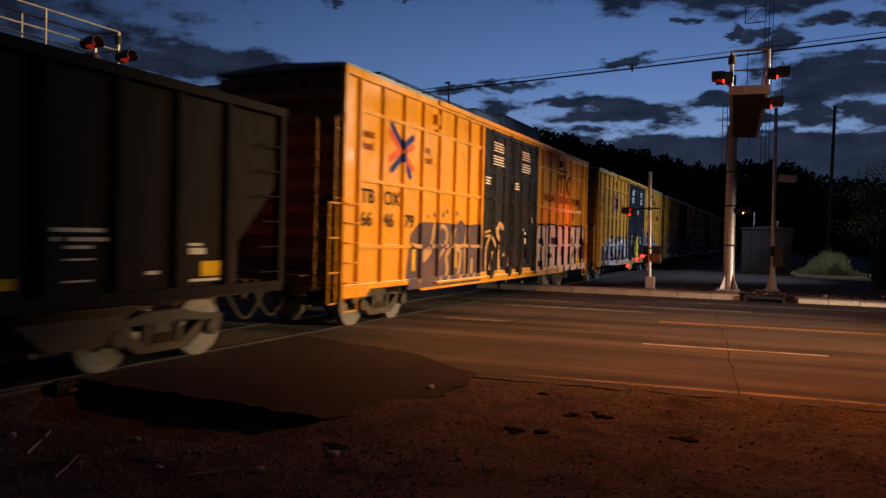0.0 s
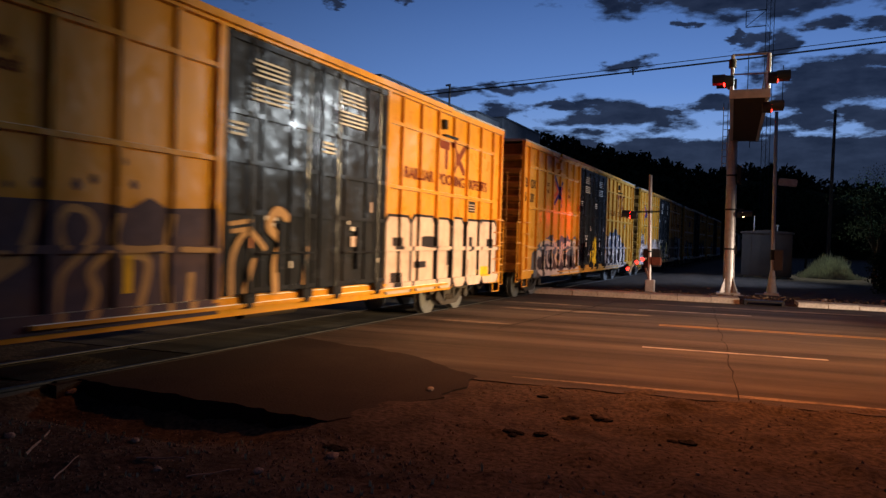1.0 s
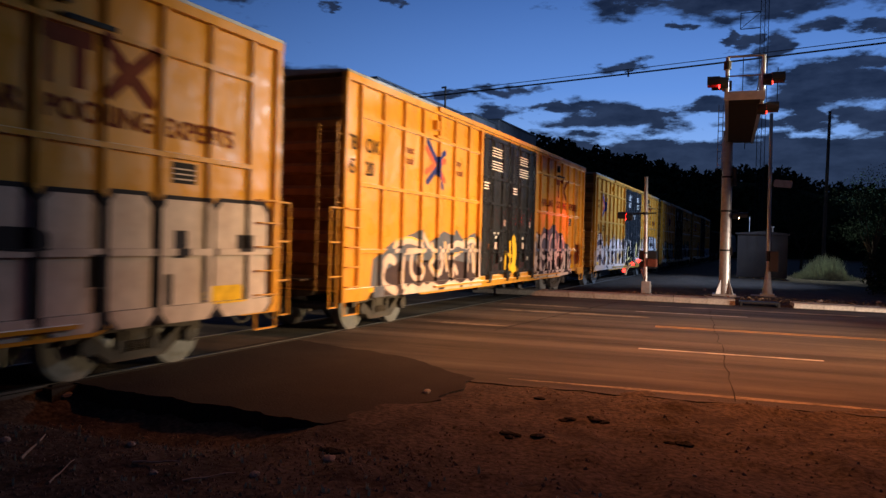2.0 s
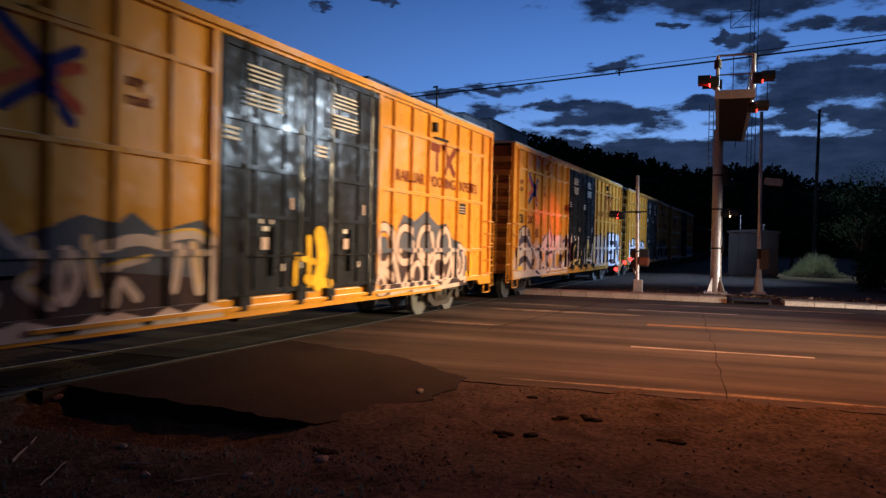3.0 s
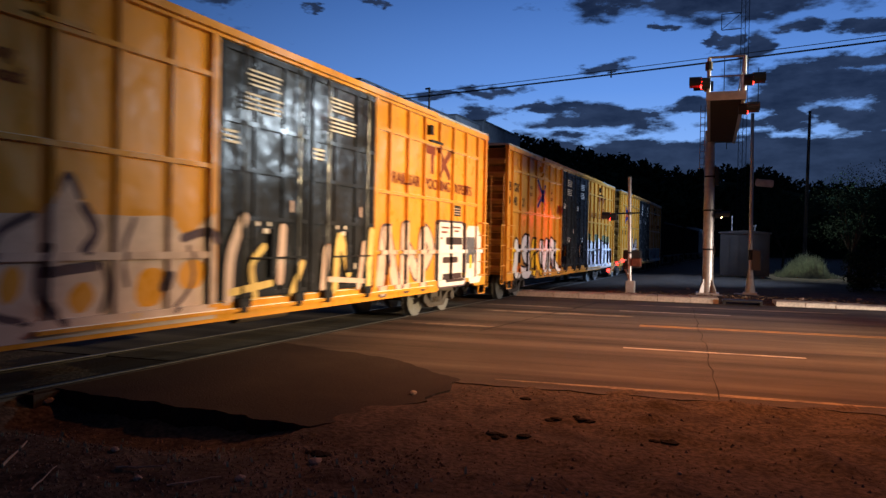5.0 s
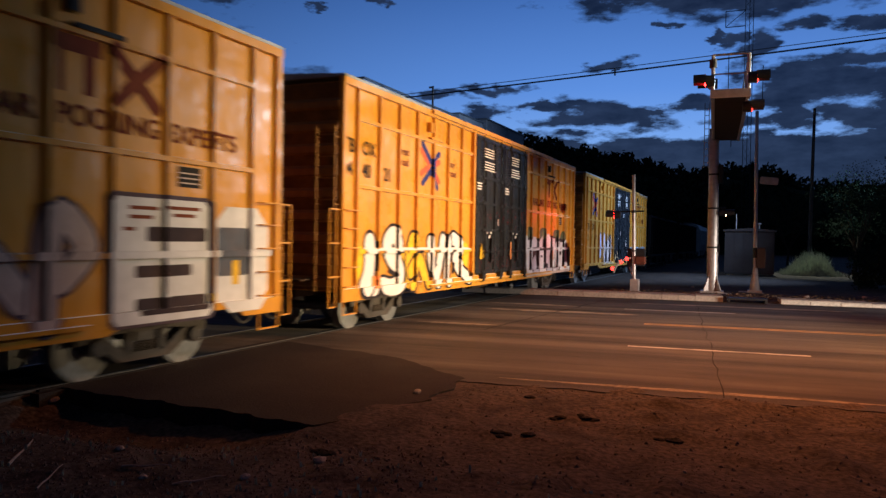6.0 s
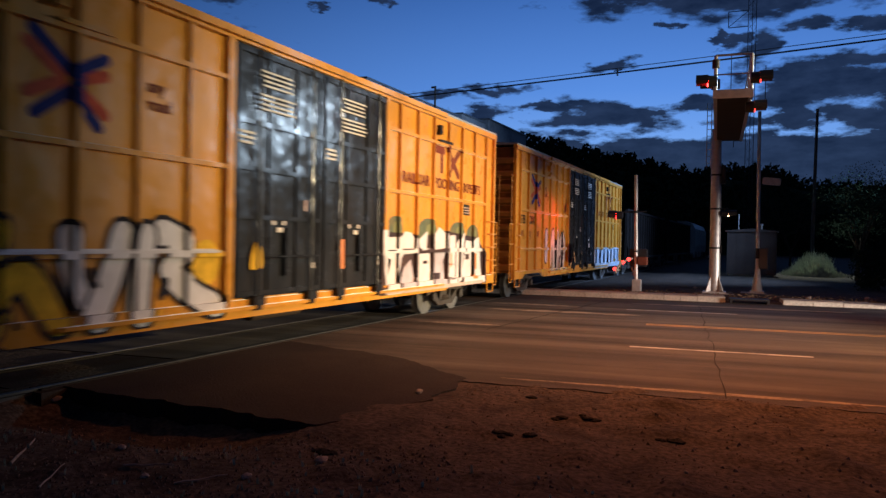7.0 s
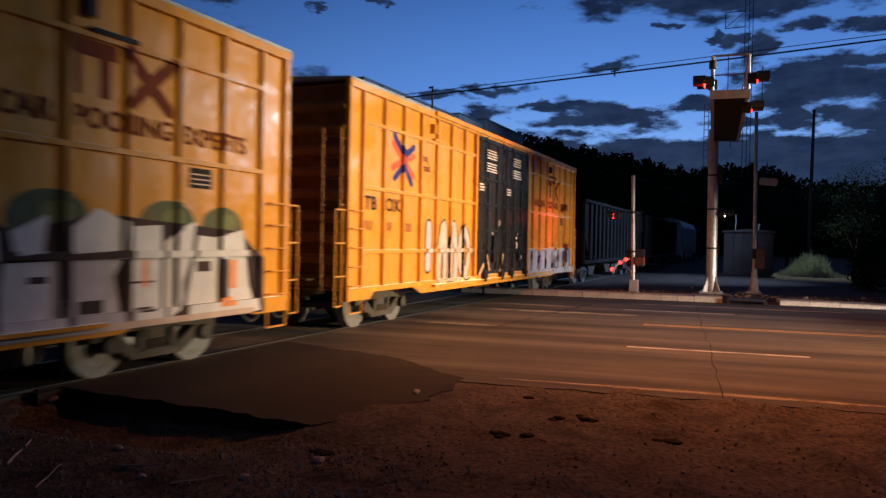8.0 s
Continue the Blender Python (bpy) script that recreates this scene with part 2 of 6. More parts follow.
CONCRETE = mat("worn_concrete", (0.50, 0.45, 0.38), 0.85, grain=14.0, vary=0.25, dirt=0.6, dirt_colour=(0.16, 0.13, 0.10), bump=0.3, dirt_scale=1.3)
LINE_Y = mat("yellow_road_paint", (0.36, 0.20, 0.04), 0.6, grain=18.0, vary=0.3, dirt=0.9, dirt_colour=(0.09, 0.07, 0.05), bump=0.1, dirt_scale=2.2)
LINE_W = mat("white_road_paint", (0.42, 0.39, 0.36), 0.6, grain=18.0, vary=0.25, dirt=0.9, dirt_colour=(0.10, 0.085, 0.07), bump=0.1, dirt_scale=2.2)
STEEL = mat("galvanised_steel", (0.52, 0.49, 0.47), 0.40, 0.5, grain=6.0, vary=0.2, dirt=0.5, dirt_colour=(0.20, 0.13, 0.09), bump=0.05)
DARK = mat("black_metal", (0.018, 0.018, 0.02), 0.5, 0.2, grain=8.0, vary=0.2, dirt=0.3, bump=0.05)
CABINET = mat("silver_cabinet_paint", (0.085, 0.066, 0.06), 0.45, 0.4, grain=5.0, vary=0.08, dirt=0.3, dirt_colour=(0.2, 0.17, 0.14), bump=0.03)
WOODPOLE = mat("weathered_pole_wood", (0.12, 0.10, 0.088), 0.85, grain=9.0, vary=0.35, dirt=0.4, bump=0.3, stretch=(3, 3, 0.2))
TREE = mat("dark_foliage", (0.022, 0.034, 0.014), 0.9, grain=3.0, vary=0.4, dirt=0.3, bump=0)
BARK = mat("bark", (0.09, 0.065, 0.045), 0.9, grain=14.0, vary=0.3, bump=0.5)
GRASS = mat("pale_dry_grass", (0.58, 0.60, 0.46), 0.8, grain=5.0, vary=0.4, dirt=0.4, bump=0)
RED_ON = glow("lit_red_lens", (1.0, 0.009, 0.007), 40.0)
RED_DIM = mat("unlit_red_lens", (0.30, 0.012, 0.01), 0.15, bump=0)
WARM = glow("lit_side_lens", (1.0, 0.55, 0.25), 14.0)

BLUE_INK = mat("blue_paint", (0.02, 0.03, 0.16), 0.72, grain=6.0, dirt=0.3, bump=0)
RED_INK = mat("faded_red_paint", (0.50, 0.09, 0.045), 0.72, grain=6.0, dirt=0.3, dirt_colour=(0.4, 0.2, 0.05), bump=0)
BROWN_INK = mat("faded_brown_lettering", (0.15, 0.032, 0.016), 0.72, grain=5.0, dirt=0.22, dirt_colour=(0.45, 0.2, 0.03), bump=0)
BLACK_INK = mat("black_lettering", (0.02, 0.017, 0.015), 0.72, grain=6.0, dirt=0.15, dirt_colour=(0.2, 0.1, 0.03), bump=0)
WHITE_INK = mat("white_stencil", (0.66, 0.61, 0.55), 0.72, grain=12.0, vary=0.2, dirt=0.5, dirt_colour=(0.2, 0.17, 0.15), bump=0, dirt_scale=4)
YELLOW_INK = mat("bright_yellow_spray", (0.72, 0.42, 0.02), 0.72, grain=6.0, dirt=0.3, bump=0)
PINK_INK = mat("dusty_white_spray", (0.55, 0.42, 0.36), 0.72, grain=5.0, vary=0.15, dirt=0.4, dirt_colour=(0.35, 0.2, 0.12), bump=0, dirt_scale=1.5)
SILVER_INK = mat("silver_spray", (0.66, 0.63, 0.64), 0.72, grain=5.0, vary=0.1, dirt=0.3, dirt_colour=(0.35, 0.3, 0.28), bump=0, dirt_scale=1.5)
VIOLET_INK = mat("dark_violet_spray", (0.075, 0.055, 0.075), 0.72, grain=5.0, vary=0.2, dirt=0.4, dirt_colour=(0.2, 0.1, 0.05), bump=0, dirt_scale=1.5)
GREEN_INK = mat("dull_green_spray", (0.10, 0.12, 0.075), 0.72, grain=5.0, vary=0.2, dirt=0.5, dirt_colour=(0.3, 0.17, 0.04), bump=0, dirt_scale=1.5)
OUT_INK = mat("black_spray", (0.022, 0.018, 0.022), 0.72, grain=5.0, vary=0.2, dirt=0.3, bump=0)
PALEBLUE_INK = mat("pale_blue_spray", (0.36, 0.42, 0.52), 0.72, grain=5.0, vary=0.2, dirt=0.5, dirt_colour=(0.3, 0.2, 0.1), bump=0, dirt_scale=1.5)
SLATE_INK = mat("slate_blue_spray", (0.085, 0.095, 0.125), 0.72, grain=5.0, vary=0.2, dirt=0.4, dirt_colour=(0.2, 0.12, 0.08), bump=0, dirt_scale=1.5)
SHADE_INK = mat("dark_brown_spray", (0.045, 0.03, 0.034), 0.72, grain=5.0, vary=0.25, dirt=0.4, dirt_colour=(0.15, 0.08, 0.04), bump=0, dirt_scale=1.5)
TAN_INK = mat("tan_spray", (0.46, 0.27, 0.12), 0.72, grain=5.0, vary=0.2, dirt=0.5, dirt_colour=(0.2, 0.12, 0.08), bump=0, dirt_scale=2.5)
CREAM_INK = mat("cream_yellow_spray", (0.62, 0.46, 0.16), 0.72, grain=5.0, vary=0.2, dirt=0.4, dirt_colour=(0.3, 0.18, 0.08), bump=0, dirt_scale=2)
LILAC_INK = mat("dusty_lilac_spray", (0.46, 0.42, 0.47), 0.72, grain=5.0, vary=0.15, dirt=0.4, dirt_colour=(0.3, 0.2, 0.16), bump=0, dirt_scale=1.5)
OLIVE_INK = mat("olive_spray", (0.20, 0.21, 0.09), 0.72, grain=5.0, vary=0.2, dirt=0.6, dirt_colour=(0.10, 0.12, 0.075), bump=0, dirt_scale=2.5)
# the car yellow, darkened for the shade between cars, with blotches of dirt
SHADED_END = mat("shaded_end_paint", (0.30, 0.135, 0.02), 0.6, grain=4.0, vary=0.25, dirt=0.8, dirt_colour=(0.07, 0.04, 0.02), bump=0.05, dirt_scale=0.9, stretch=(1, 1, 0.4))
SHADED_SHEET = mat("shaded_end_sheet", (0.20, 0.092, 0.02), 0.7, grain=4.0, vary=0.3, dirt=0.85, dirt_colour=(0.035, 0.022, 0.015), bump=0.08, dirt_scale=1.1)
ORANGE_INK = mat("orange_placard", (0.75, 0.25, 0.05), 0.5, grain=8.0, dirt=0.2, bump=0)


# ---------------------------------------------------------------- mesh helpers
def part(name, bm, material, parent=None, label="", smooth=False):
    me = bpy.data.meshes.new(name)
    bm.to_mesh(me)
    bm.free()
    me.materials.append(material)
    if smooth:
        me.shade_smooth()
    ob = new(name, me)
    if parent:
        ob.parent = parent
    if label:
        ob["label"] = label
    return ob


def box(bm, x0, x1, y0, y1, z0, z1, m=None):
    r = bmesh.ops.create_cube(bm, size=1)["verts"]
    bmesh.ops.scale(bm, vec=(x1 - x0, y1 - y0, z1 - z0), verts=r)
    bmesh.ops.translate(bm, vec=((x0 + x1) / 2, (y0 + y1) / 2, (z0 + z1) / 2), verts=r)
    if m is not None:
        bmesh.ops.transform(bm, matrix=m, verts=r)
    return r


def tube(bm, a, b, r0, r1=None, n=10):
    a, b = Vector(a), Vector(b)
    v = bmesh.ops.create_cone(bm, cap_ends=True, segments=n, radius1=r0, radius2=r0 if r1 is None else r1, depth=(b - a).length)["verts"]
    q = (b - a).to_track_quat("Z", "Y").to_matrix().to_4x4()
    bmesh.ops.transform(bm, matrix=Matrix.Translation((a + b) / 2) @ q, verts=v)
    return v


def bm_new():
    return bmesh.new()


def prism(bm, pts, lo, hi, axis="x"):
    """An outline in the other two axes, drawn out along one axis."""
    def at(p, d):
        return {"x": (d, p[0], p[1]), "y": (p[0], d, p[1]), "z": (p[0], p[1], d)}[axis]
    a = [bm.verts.new(at(p, lo)) for p in pts]
    b = [bm.verts.new(at(p, hi)) for p in pts]
    bm.faces.new(a); bm.faces.new(b)
    for i in range(len(pts)):
        bm.faces.new((a[i], a[i - 1], b[i - 1], b[i]))
    bmesh.ops.recalc_face_normals(bm, faces=bm.faces[:])


def empty(name, m=None):
    ob = new(name)
    if m is not None:
        ob.matrix_world = m
    return ob


# ---------------------------------------------------------------- ground, road, track
C7, S7 = math.cos(radians(TURN)), math.sin(radians(TURN))


def road_pt(u, v, z=0.0):
    """u along the road (0 beside the eye, growing to +x), v across it."""
    return Vector((C7 * u - S7 * v, S7 * u + C7 * v, z))


ROAD_NEAR, ROAD_FAR = 9.82, 26.75  # across the road: its two edges


def ground_height(x, y):
    v = -S7 * x + C7 * y
    n = noise.noise((x * 0.9, y * 0.9, 0)) * 0.035 + noise.noise((x * 3.1, y * 3.1, 5)) * 0.016 + noise.noise((x * 9, y * 9, 9)) * 0.007
    if ROAD_NEAR + 0.3 < v < ROAD_FAR + 0.02:
        return -0.16
    if v >= ROAD_FAR:
        d = min(1.0, (v - ROAD_FAR) / 2.0)
        near_track = max(0.0, min(1.0, (-5.0 - x) / 2.0)) * 0.12
        return 0.10 * d + n * 0.8 - near_track
    # this side of the road: flush at the road, falling into the hollow beside the apron
    d = min(1.0, max(0.0, (ROAD_NEAR - v) / 1.8))
    away = min(1.0, max(0.0, (x + 3.4) / 1.5, (6.6 - y) / 1.2))
    z = -0.014 - 0.05 * d * away
    hollow = max(0.0, 1 - abs(y - 6.05) / 0.95) * max(0.0, min(1.0, (-4.35 - x) / 1.5)) * max(0.0, min(1.0, (x + 8.3) / 0.5))
    z -= 0.30 * hollow ** 0.6
    if -8.0 < x < -4.25 and 6.75 < y:
        z = min(z, -0.10)
    clump = max(0.0, noise.noise((x * 2.3, y * 2.3, 17)) - 0.05) * 0.10 * away
    z += clump
    bank = max(0.0, min(1.0, (-11.3 - x) / 1.5)) * max(0.0, min(1.0, (8.6 - y) / 1.5))
    return z + n * (0.25 + 0.75 * d) + bank * (0.75 + 6 * n)


def steps(*spans):
    out = []
    for a, b, d in spans:
        out += list(np.arange(a, b, d))
    return out + [spans[-1][1]]


def ground():
    xs = steps((-1500, -300, 300), (-300, -60, 40), (-60, -16, 4), (-16, -9, 0.3), (-9, 5, 0.09), (5, 12, 0.5), (12, 60, 6), (60, 300, 40), (300, 1500, 300))
    ys = steps((-600, -60, 90), (-60, 0, 6), (0, 3, 0.5), (3, 11.2, 0.085), (11.2, 26, 1.2), (26, 34, 0.2), (34, 60, 1.3), (60, 300, 24), (300, 2100, 300))
    verts = [(x, y, ground_height(x, y)) for y in ys for x in xs]
    w = len(xs)
    faces = [(j * w + i, j * w + i + 1, (j + 1) * w + i + 1, (j + 1) * w + i) for j in range(len(ys) - 1) for i in range(w - 1)]
    me = bpy.data.meshes.new("ground")
    me.from_pydata(verts, [], faces)
    me.materials.append(DIRT)
    me.shade_smooth()
    tagged(new("ground", me), "bare brown dirt and gravel beside the crossing", "ground", kind="structure")


def slab(name, pts, z0, z1, material, label, category, kind="structure"):
    bm = bm_new()
    prism(bm, pts, z0, z1, "z")
    return tagged(part(name, bm, material), label, category, kind=kind)


def ragged(a, b, n, amount, seed):
    """Points from a to b, pushed aside by a few centimetres."""
    rnd = random.Random(seed)
    a, b = Vector(a), Vector(b)
    side = Vector((-(b - a).y, (b - a).x)).normalized()
    ph = rnd.uniform(0, 50)
    return [tuple(a.lerp(b, i / n) + side * amount * 2 * (noise.noise((ph, i / n * (b - a).length * 2.2, 0)) + 0.5 * noise.noise((ph, i / n * (b - a).length * 7, 3)))) for i in range(n)]


def road():
    near = [tuple(p) for p in ragged(road_pt(-2.75, ROAD_NEAR)[:2], road_pt(30, ROAD_NEAR)[:2], 300, 0.05, 3)]
    pts = [tuple(road_pt(-120, ROAD_NEAR)[:2])] + near + [tuple(road_pt(u, v)[:2]) for u, v in ((160, ROAD_NEAR), (160, ROAD_FAR), (-120, ROAD_FAR))]
    slab("road", pts, -0.35, 0.0, ASPHALT, "worn grey asphalt road across the railway", "road")
    # the newer dark asphalt beside the track, broken off along its edge
    edge = ragged((-8.12, 6.55), (-5.2, 6.52), 60, 0.05, 4) + ragged((-5.2, 6.52), (-4.25, 6.45), 24, 0.05, 5) + ragged((-4.25, 6.45), (-3.98, 7.1), 16, 0.05, 6) + ragged((-3.98, 7.1), (-3.70, 8.2), 24, 0.05, 7) + ragged((-3.70, 8.2), (-3.85, 9.6), 24, 0.05, 8)
    slab("pavement_apron", [(-8.12, 11.4)] + edge + ragged((-3.85, 9.6), (-5.4, 10.7), 16, 0.05, 9) + ragged((-5.4, 10.7), (-8.12, 11.4), 20, 0.06, 10), -0.42, 0.004, APRON, "dark asphalt apron with a broken edge by the rails", "asphalt apron")


ground()
road()


def stripe(u0, u1, v, w, material, label, broken=0):
    bm = bm_new()
    prism(bm, [tuple(road_pt(a, b)[:2]) for a, b in ((u0, v - w / 2), (u1, v - w / 2), (u1, v + w / 2), (u0, v + w / 2))], 0.001, 0.005, "z")
    tagged(part("road_marking", bm, material), label, "road marking", kind="structure")


# centre line in double yellow, lane line dashes, far lane line
for dv in (-0.11, 0.11):
    stripe(-0.4, 60, 18.42 + dv, 0.10, LINE_Y, "worn double yellow centre line on the asphalt")
for u in (-0.6, 9.0, 18.0, 27.0):
    stripe(u, u + 3.15, 14.32, 0.11, LINE_W, "worn white dashed lane line on the asphalt")
stripe(-1.05, 2.0, 22.28, 0.11, LINE_W, "worn white dashed lane line on the asphalt")
stripe(10.5, 13.6, 22.28, 0.11, LINE_W, "worn white dashed lane line on the asphalt")


def cracks():
    rnd = random.Random(11)
    for (x0, y0), (x1, y1), w in (((-1.95, 24.6), (-0.40, 10.0), 0.009), ((-4.9, 24.9), (-5.6, 15.0), 0.022), ((-1.2, 18.3), (1.6, 17.4), 0.012)):
        n = 26
        bm = bm_new()
        mid = [(x0 + (x1 - x0) * i / n + rnd.uniform(-0.04, 0.04), y0 + (y1 - y0) * i / n) for i in range(n + 1)]
        wd = [w * rnd.uniform(0.5, 1.3) for _ in mid]
        lo = [bm.verts.new((x - d, y, 0.0035)) for (x, y), d in zip(mid, wd)]
        hi = [bm.verts.new((x + d, y, 0.0035)) for (x, y), d in zip(mid, wd)]
        for i in range(n):
            bm.faces.new((lo[i], hi[i], hi[i + 1], lo[i + 1]))
        tagged(part("crack_seal", bm, TAR), "black tar-filled crack in the asphalt", "crack", kind="structure")


TAR = mat("tar", (0.026, 0.022, 0.02), 0.9, grain=20.0, bump=0.2)
cracks()


def patches():
    """Pale blotchy streaks along the road by the crossing."""
    rnd = random.Random(21)
    for u0, u1, v, w in ((-4.9, -0.6, 20.6, 0.45), (-5.2, -2.5, 22.6, 0.35), (-5.6, -3.6, 16.6, 0.30), (-1.0, 5.5, 24.6, 0.5), (-2.2, 3.0, 10.25, 0.16)):
        n = 24
        lo, hi = [], []
        for i in range(n + 1):
            u = u0 + (u1 - u0) * i / n
            t = math.sin(math.pi * i / n) ** 0.6 * w / 2 + 0.01
            lo.append(road_pt(u, v - t * rnd.uniform(0.5, 1.2))[:2]); hi.append(road_pt(u, v + t * rnd.uniform(0.5, 1.2))[:2])
        bm = bm_new()
        prism(bm, [tuple(p) for p in lo + hi[::-1]], 0.0005, 0.003, "z")
        tagged(part("dust_streak", bm, PALE_STREAK), "pale streak on the asphalt", "road dust", kind="structure")


PALE_STREAK = mat("pale_asphalt", (0.27, 0.22, 0.175), 0.9, grain=16.0, vary=0.4, dirt=0.95, dirt_colour=(0.06, 0.054, 0.05), bump=0.3, dirt_scale=1.6)
patches()


def kerb():
    u, rnd = -7.2, random.Random(8)
    host = tagged(empty("kerb"), "worn pale concrete kerb stones along the road", "kerb", kind="structure")
    while u < 13:
        w = 0.9 if not (-0.2 < u < 0.9) else 0.55
        if 1.95 < u < 3.05:
            u += w
            continue
        bm = bm_new()
        sink = 0.10 * max(0.0, min(1.0, (u - 2.5) / 6))
        prism(bm, [(0, -0.2), (0, 0.15 - sink), (0.04, 0.185 - sink), (0.75 + 0.3 * rnd.random(), 0.195 - sink), (1.1, -0.2)], 0.004, w - 0.008, "x")
        k = part("kerb_stone", bm, CONCRETE, host)
        k.matrix_basis = Matrix.Translation(road_pt(u, ROAD_FAR - 0.12 + rnd.uniform(-0.015, 0.015))) @ pose(0, 0, rnd.uniform(-0.008, 0.008), 0, 0, TURN + rnd.uniform(-0.5, 0.5))
        u += w
    bm = bm_new()
    box(bm, -0.62, 0.62, -0.05, 0.5, 0.10, 0.16); box(bm, -0.62, -0.54, -0.05, 0.5, -0.1, 0.10); box(bm, 0.54, 0.62, -0.05, 0.5, -0.1, 0.10)
    d = tagged(part("storm_drain", bm, DARK), "dark storm drain inlet in the kerb", "drain", kind="structure")
    d.matrix_basis = Matrix.Translation(road_pt(2.75, ROAD_FAR - 0.2)) @ pose(0, 0, 0, 0, 0, TURN)


kerb()


def track():
    for x in (TRACK_X + 0.754, TRACK_X - 0.754):
        bm = bm_new()
        prism(bm, [(x - 0.036, 0.0), (x + 0.036, 0.0), (x + 0.036, -0.03), (x + 0.012, -0.05), (x + 0.012, -0.12), (x + 0.07, -0.15), (x - 0.07, -0.15), (x - 0.012, -0.12), (x - 0.012, -0.05), (x - 0.036, -0.03)], -80, 500, "y")
        bmesh.ops.translate(bm, verts=bm.verts[:], vec=(0, 0, 0.016))
        tagged(part("rail", bm, RAIL), "shiny worn steel running rail", "rail", "rails of the track", "structure")
    # flat dark strips give the shade of the flangeways, no groove is cut
    for x, w in ((TRACK_X + 0.754 - 0.085, 0.04), (TRACK_X + 0.754 + 0.075, 0.028), (TRACK_X - 0.754 + 0.085, 0.04), (TRACK_X - 0.754 - 0.075, 0.028)):
        bm = bm_new(); box(bm, x - w, x + w, 6.3, 27.2, -0.02, 0.008)
        tagged(part("flangeway", bm, TAR), "dark strip beside the rail for the groove's shade", "groove", kind="structure")
    # ballast shoulders outside the crossing
    for a, b in ((27.4, 480),):
        bm = bm_new()
        r = 1.3
        prism(bm, [(TRACK_X - 2.6, -0.55), (TRACK_X - 1.5, -0.13), (TRACK_X + r, -0.13), (TRACK_X + r + 0.7, -0.55)], a, b, "y")
        tagged(part("ballast", bm, GRAVEL), "grey crushed-stone track ballast", "ballast", kind="structure")
    # crossing panels between and beside the rails
    for x0, x1 in ((TRACK_X - 1.55, TRACK_X - 0.86), (TRACK_X - 0.65, TRACK_X + 0.64), (TRACK_X + 0.82, TRACK_X + 0.98)):
        bm = bm_new()
        box(bm, x0, x1, 6.2, 27.4, -0.3, -0.012)
        tagged(part("crossing_panel", bm, APRON), "dark asphalt panel between the rails", "crossing panel", kind="structure")
    # sleepers out on the line
    bm = bm_new()
    box(bm, -1.3, 1.3, -0.11, 0.11, -0.2, -0.118)
    host = tagged(empty("sleepers"), "dark wooden sleepers under the rails", "sleepers", kind="structure")
    first = part("sleeper", bm, WOODPOLE, host)
    for i in range(48):
        s = first if i == 0 else new("sleeper", first.data)
        s.parent = host
        s.location = (TRACK_X, 27.8 + i * 0.55, 0)


track()


# ---------------------------------------------------------------- train
RIBS = [0.6 + 0.92 * i for i in range(7)] + [12.62 + 0.905 * i for i in range(7)]
BELTS = (4.35, 3.0, 1.68)
CAR_L, HALF, ZB, ZT = 18.76, 1.54, 0.70, 5.16
PANEL = HALF - 0.075
DOORS = ((7.02, 9.42), (9.45, 11.83))


def wheelset():
    bm = bm_new()
    for s in (-1, 1):
        tube(bm, (s * 0.70, 0, 0), (s * 0.83, 0, 0), 0.457, n=32)
        tube(bm, (s * 0.66, 0, 0), (s * 0.70, 0, 0), 0.485, n=32)
        tube(bm, (s * 0.83, 0, 0), (s * 0.835, 0, 0), 0.36, 0.30, n=32)
        tube(bm, (s * 0.83, 0, 0), (s * 0.90, 0, 0), 0.12, n=12)
    tube(bm, (-1.05, 0, 0), (1.05, 0, 0), 0.085, n=10)
    return bm


def truck(car, u):
    bm = bm_new()
    for s in (-1, 1):
        x0, x1 = s * 0.97 - 0.06, s * 0.97 + 0.06
        # two arches of the side frame with the window between them
        prism(bm, [(-1.18, 0.50), (-1.18, 0.64), (-0.62, 0.70), (-0.35, 0.78), (0.35, 0.78), (0.62, 0.70), (1.18, 0.64), (1.18, 0.50), (0.95, 0.52), (0.55, 0.60), (-0.55, 0.60), (-0.95, 0.52)], x0, x1, "x")
        prism(bm, [(-0.98, 0.53), (-0.72, 0.58), (-0.34, 0.32), (0.34, 0.32), (0.72, 0.58), (0.98, 0.53), (0.46, 0.20), (-0.46, 0.20)], x0, x1, "x")
        for y in (-0.30, 0.30):
            box(bm, x0, x1, y - 0.05, y + 0.05, 0.3, 0.62)
    box(bm, -1.0, 1.0, -0.18, 0.18, 0.46, 0.72)
    t = part("truck", bm, TRUCK, car, "dusty cast-steel truck side frames")
    t.location = (0, u, 0)
    for s in (-1, 1):
        for y in (-0.89, 0.89):
            bm = bm_new()
            tube(bm, (s * 1.0, y, 0.457), (s * 1.13, y, 0.457), 0.12, n=12)
            part("axle_box", bm, TRUCK, t)
        for y in (-0.13, 0, 0.13):
            bm = bm_new()
            for i in range(6):
                tube(bm, (s * 1.0, y, 0.32 + i * 0.024), (s * 1.0, y, 0.336 + i * 0.024), 0.058, n=9)
            part("spring", bm, UNDER, t)
    for y in (-0.89, 0.89):
        w = part("wheelset", wheelset(), WHEEL, t, "worn pale steel wheels on an axle")
        w.location = (0, y, 0.457)
    return t


def shared(name, first, parent, m):
    """Another piece on the same mesh."""
    o = new(name, first.data)
    o.parent = parent
    o.matrix_basis = m
    return o


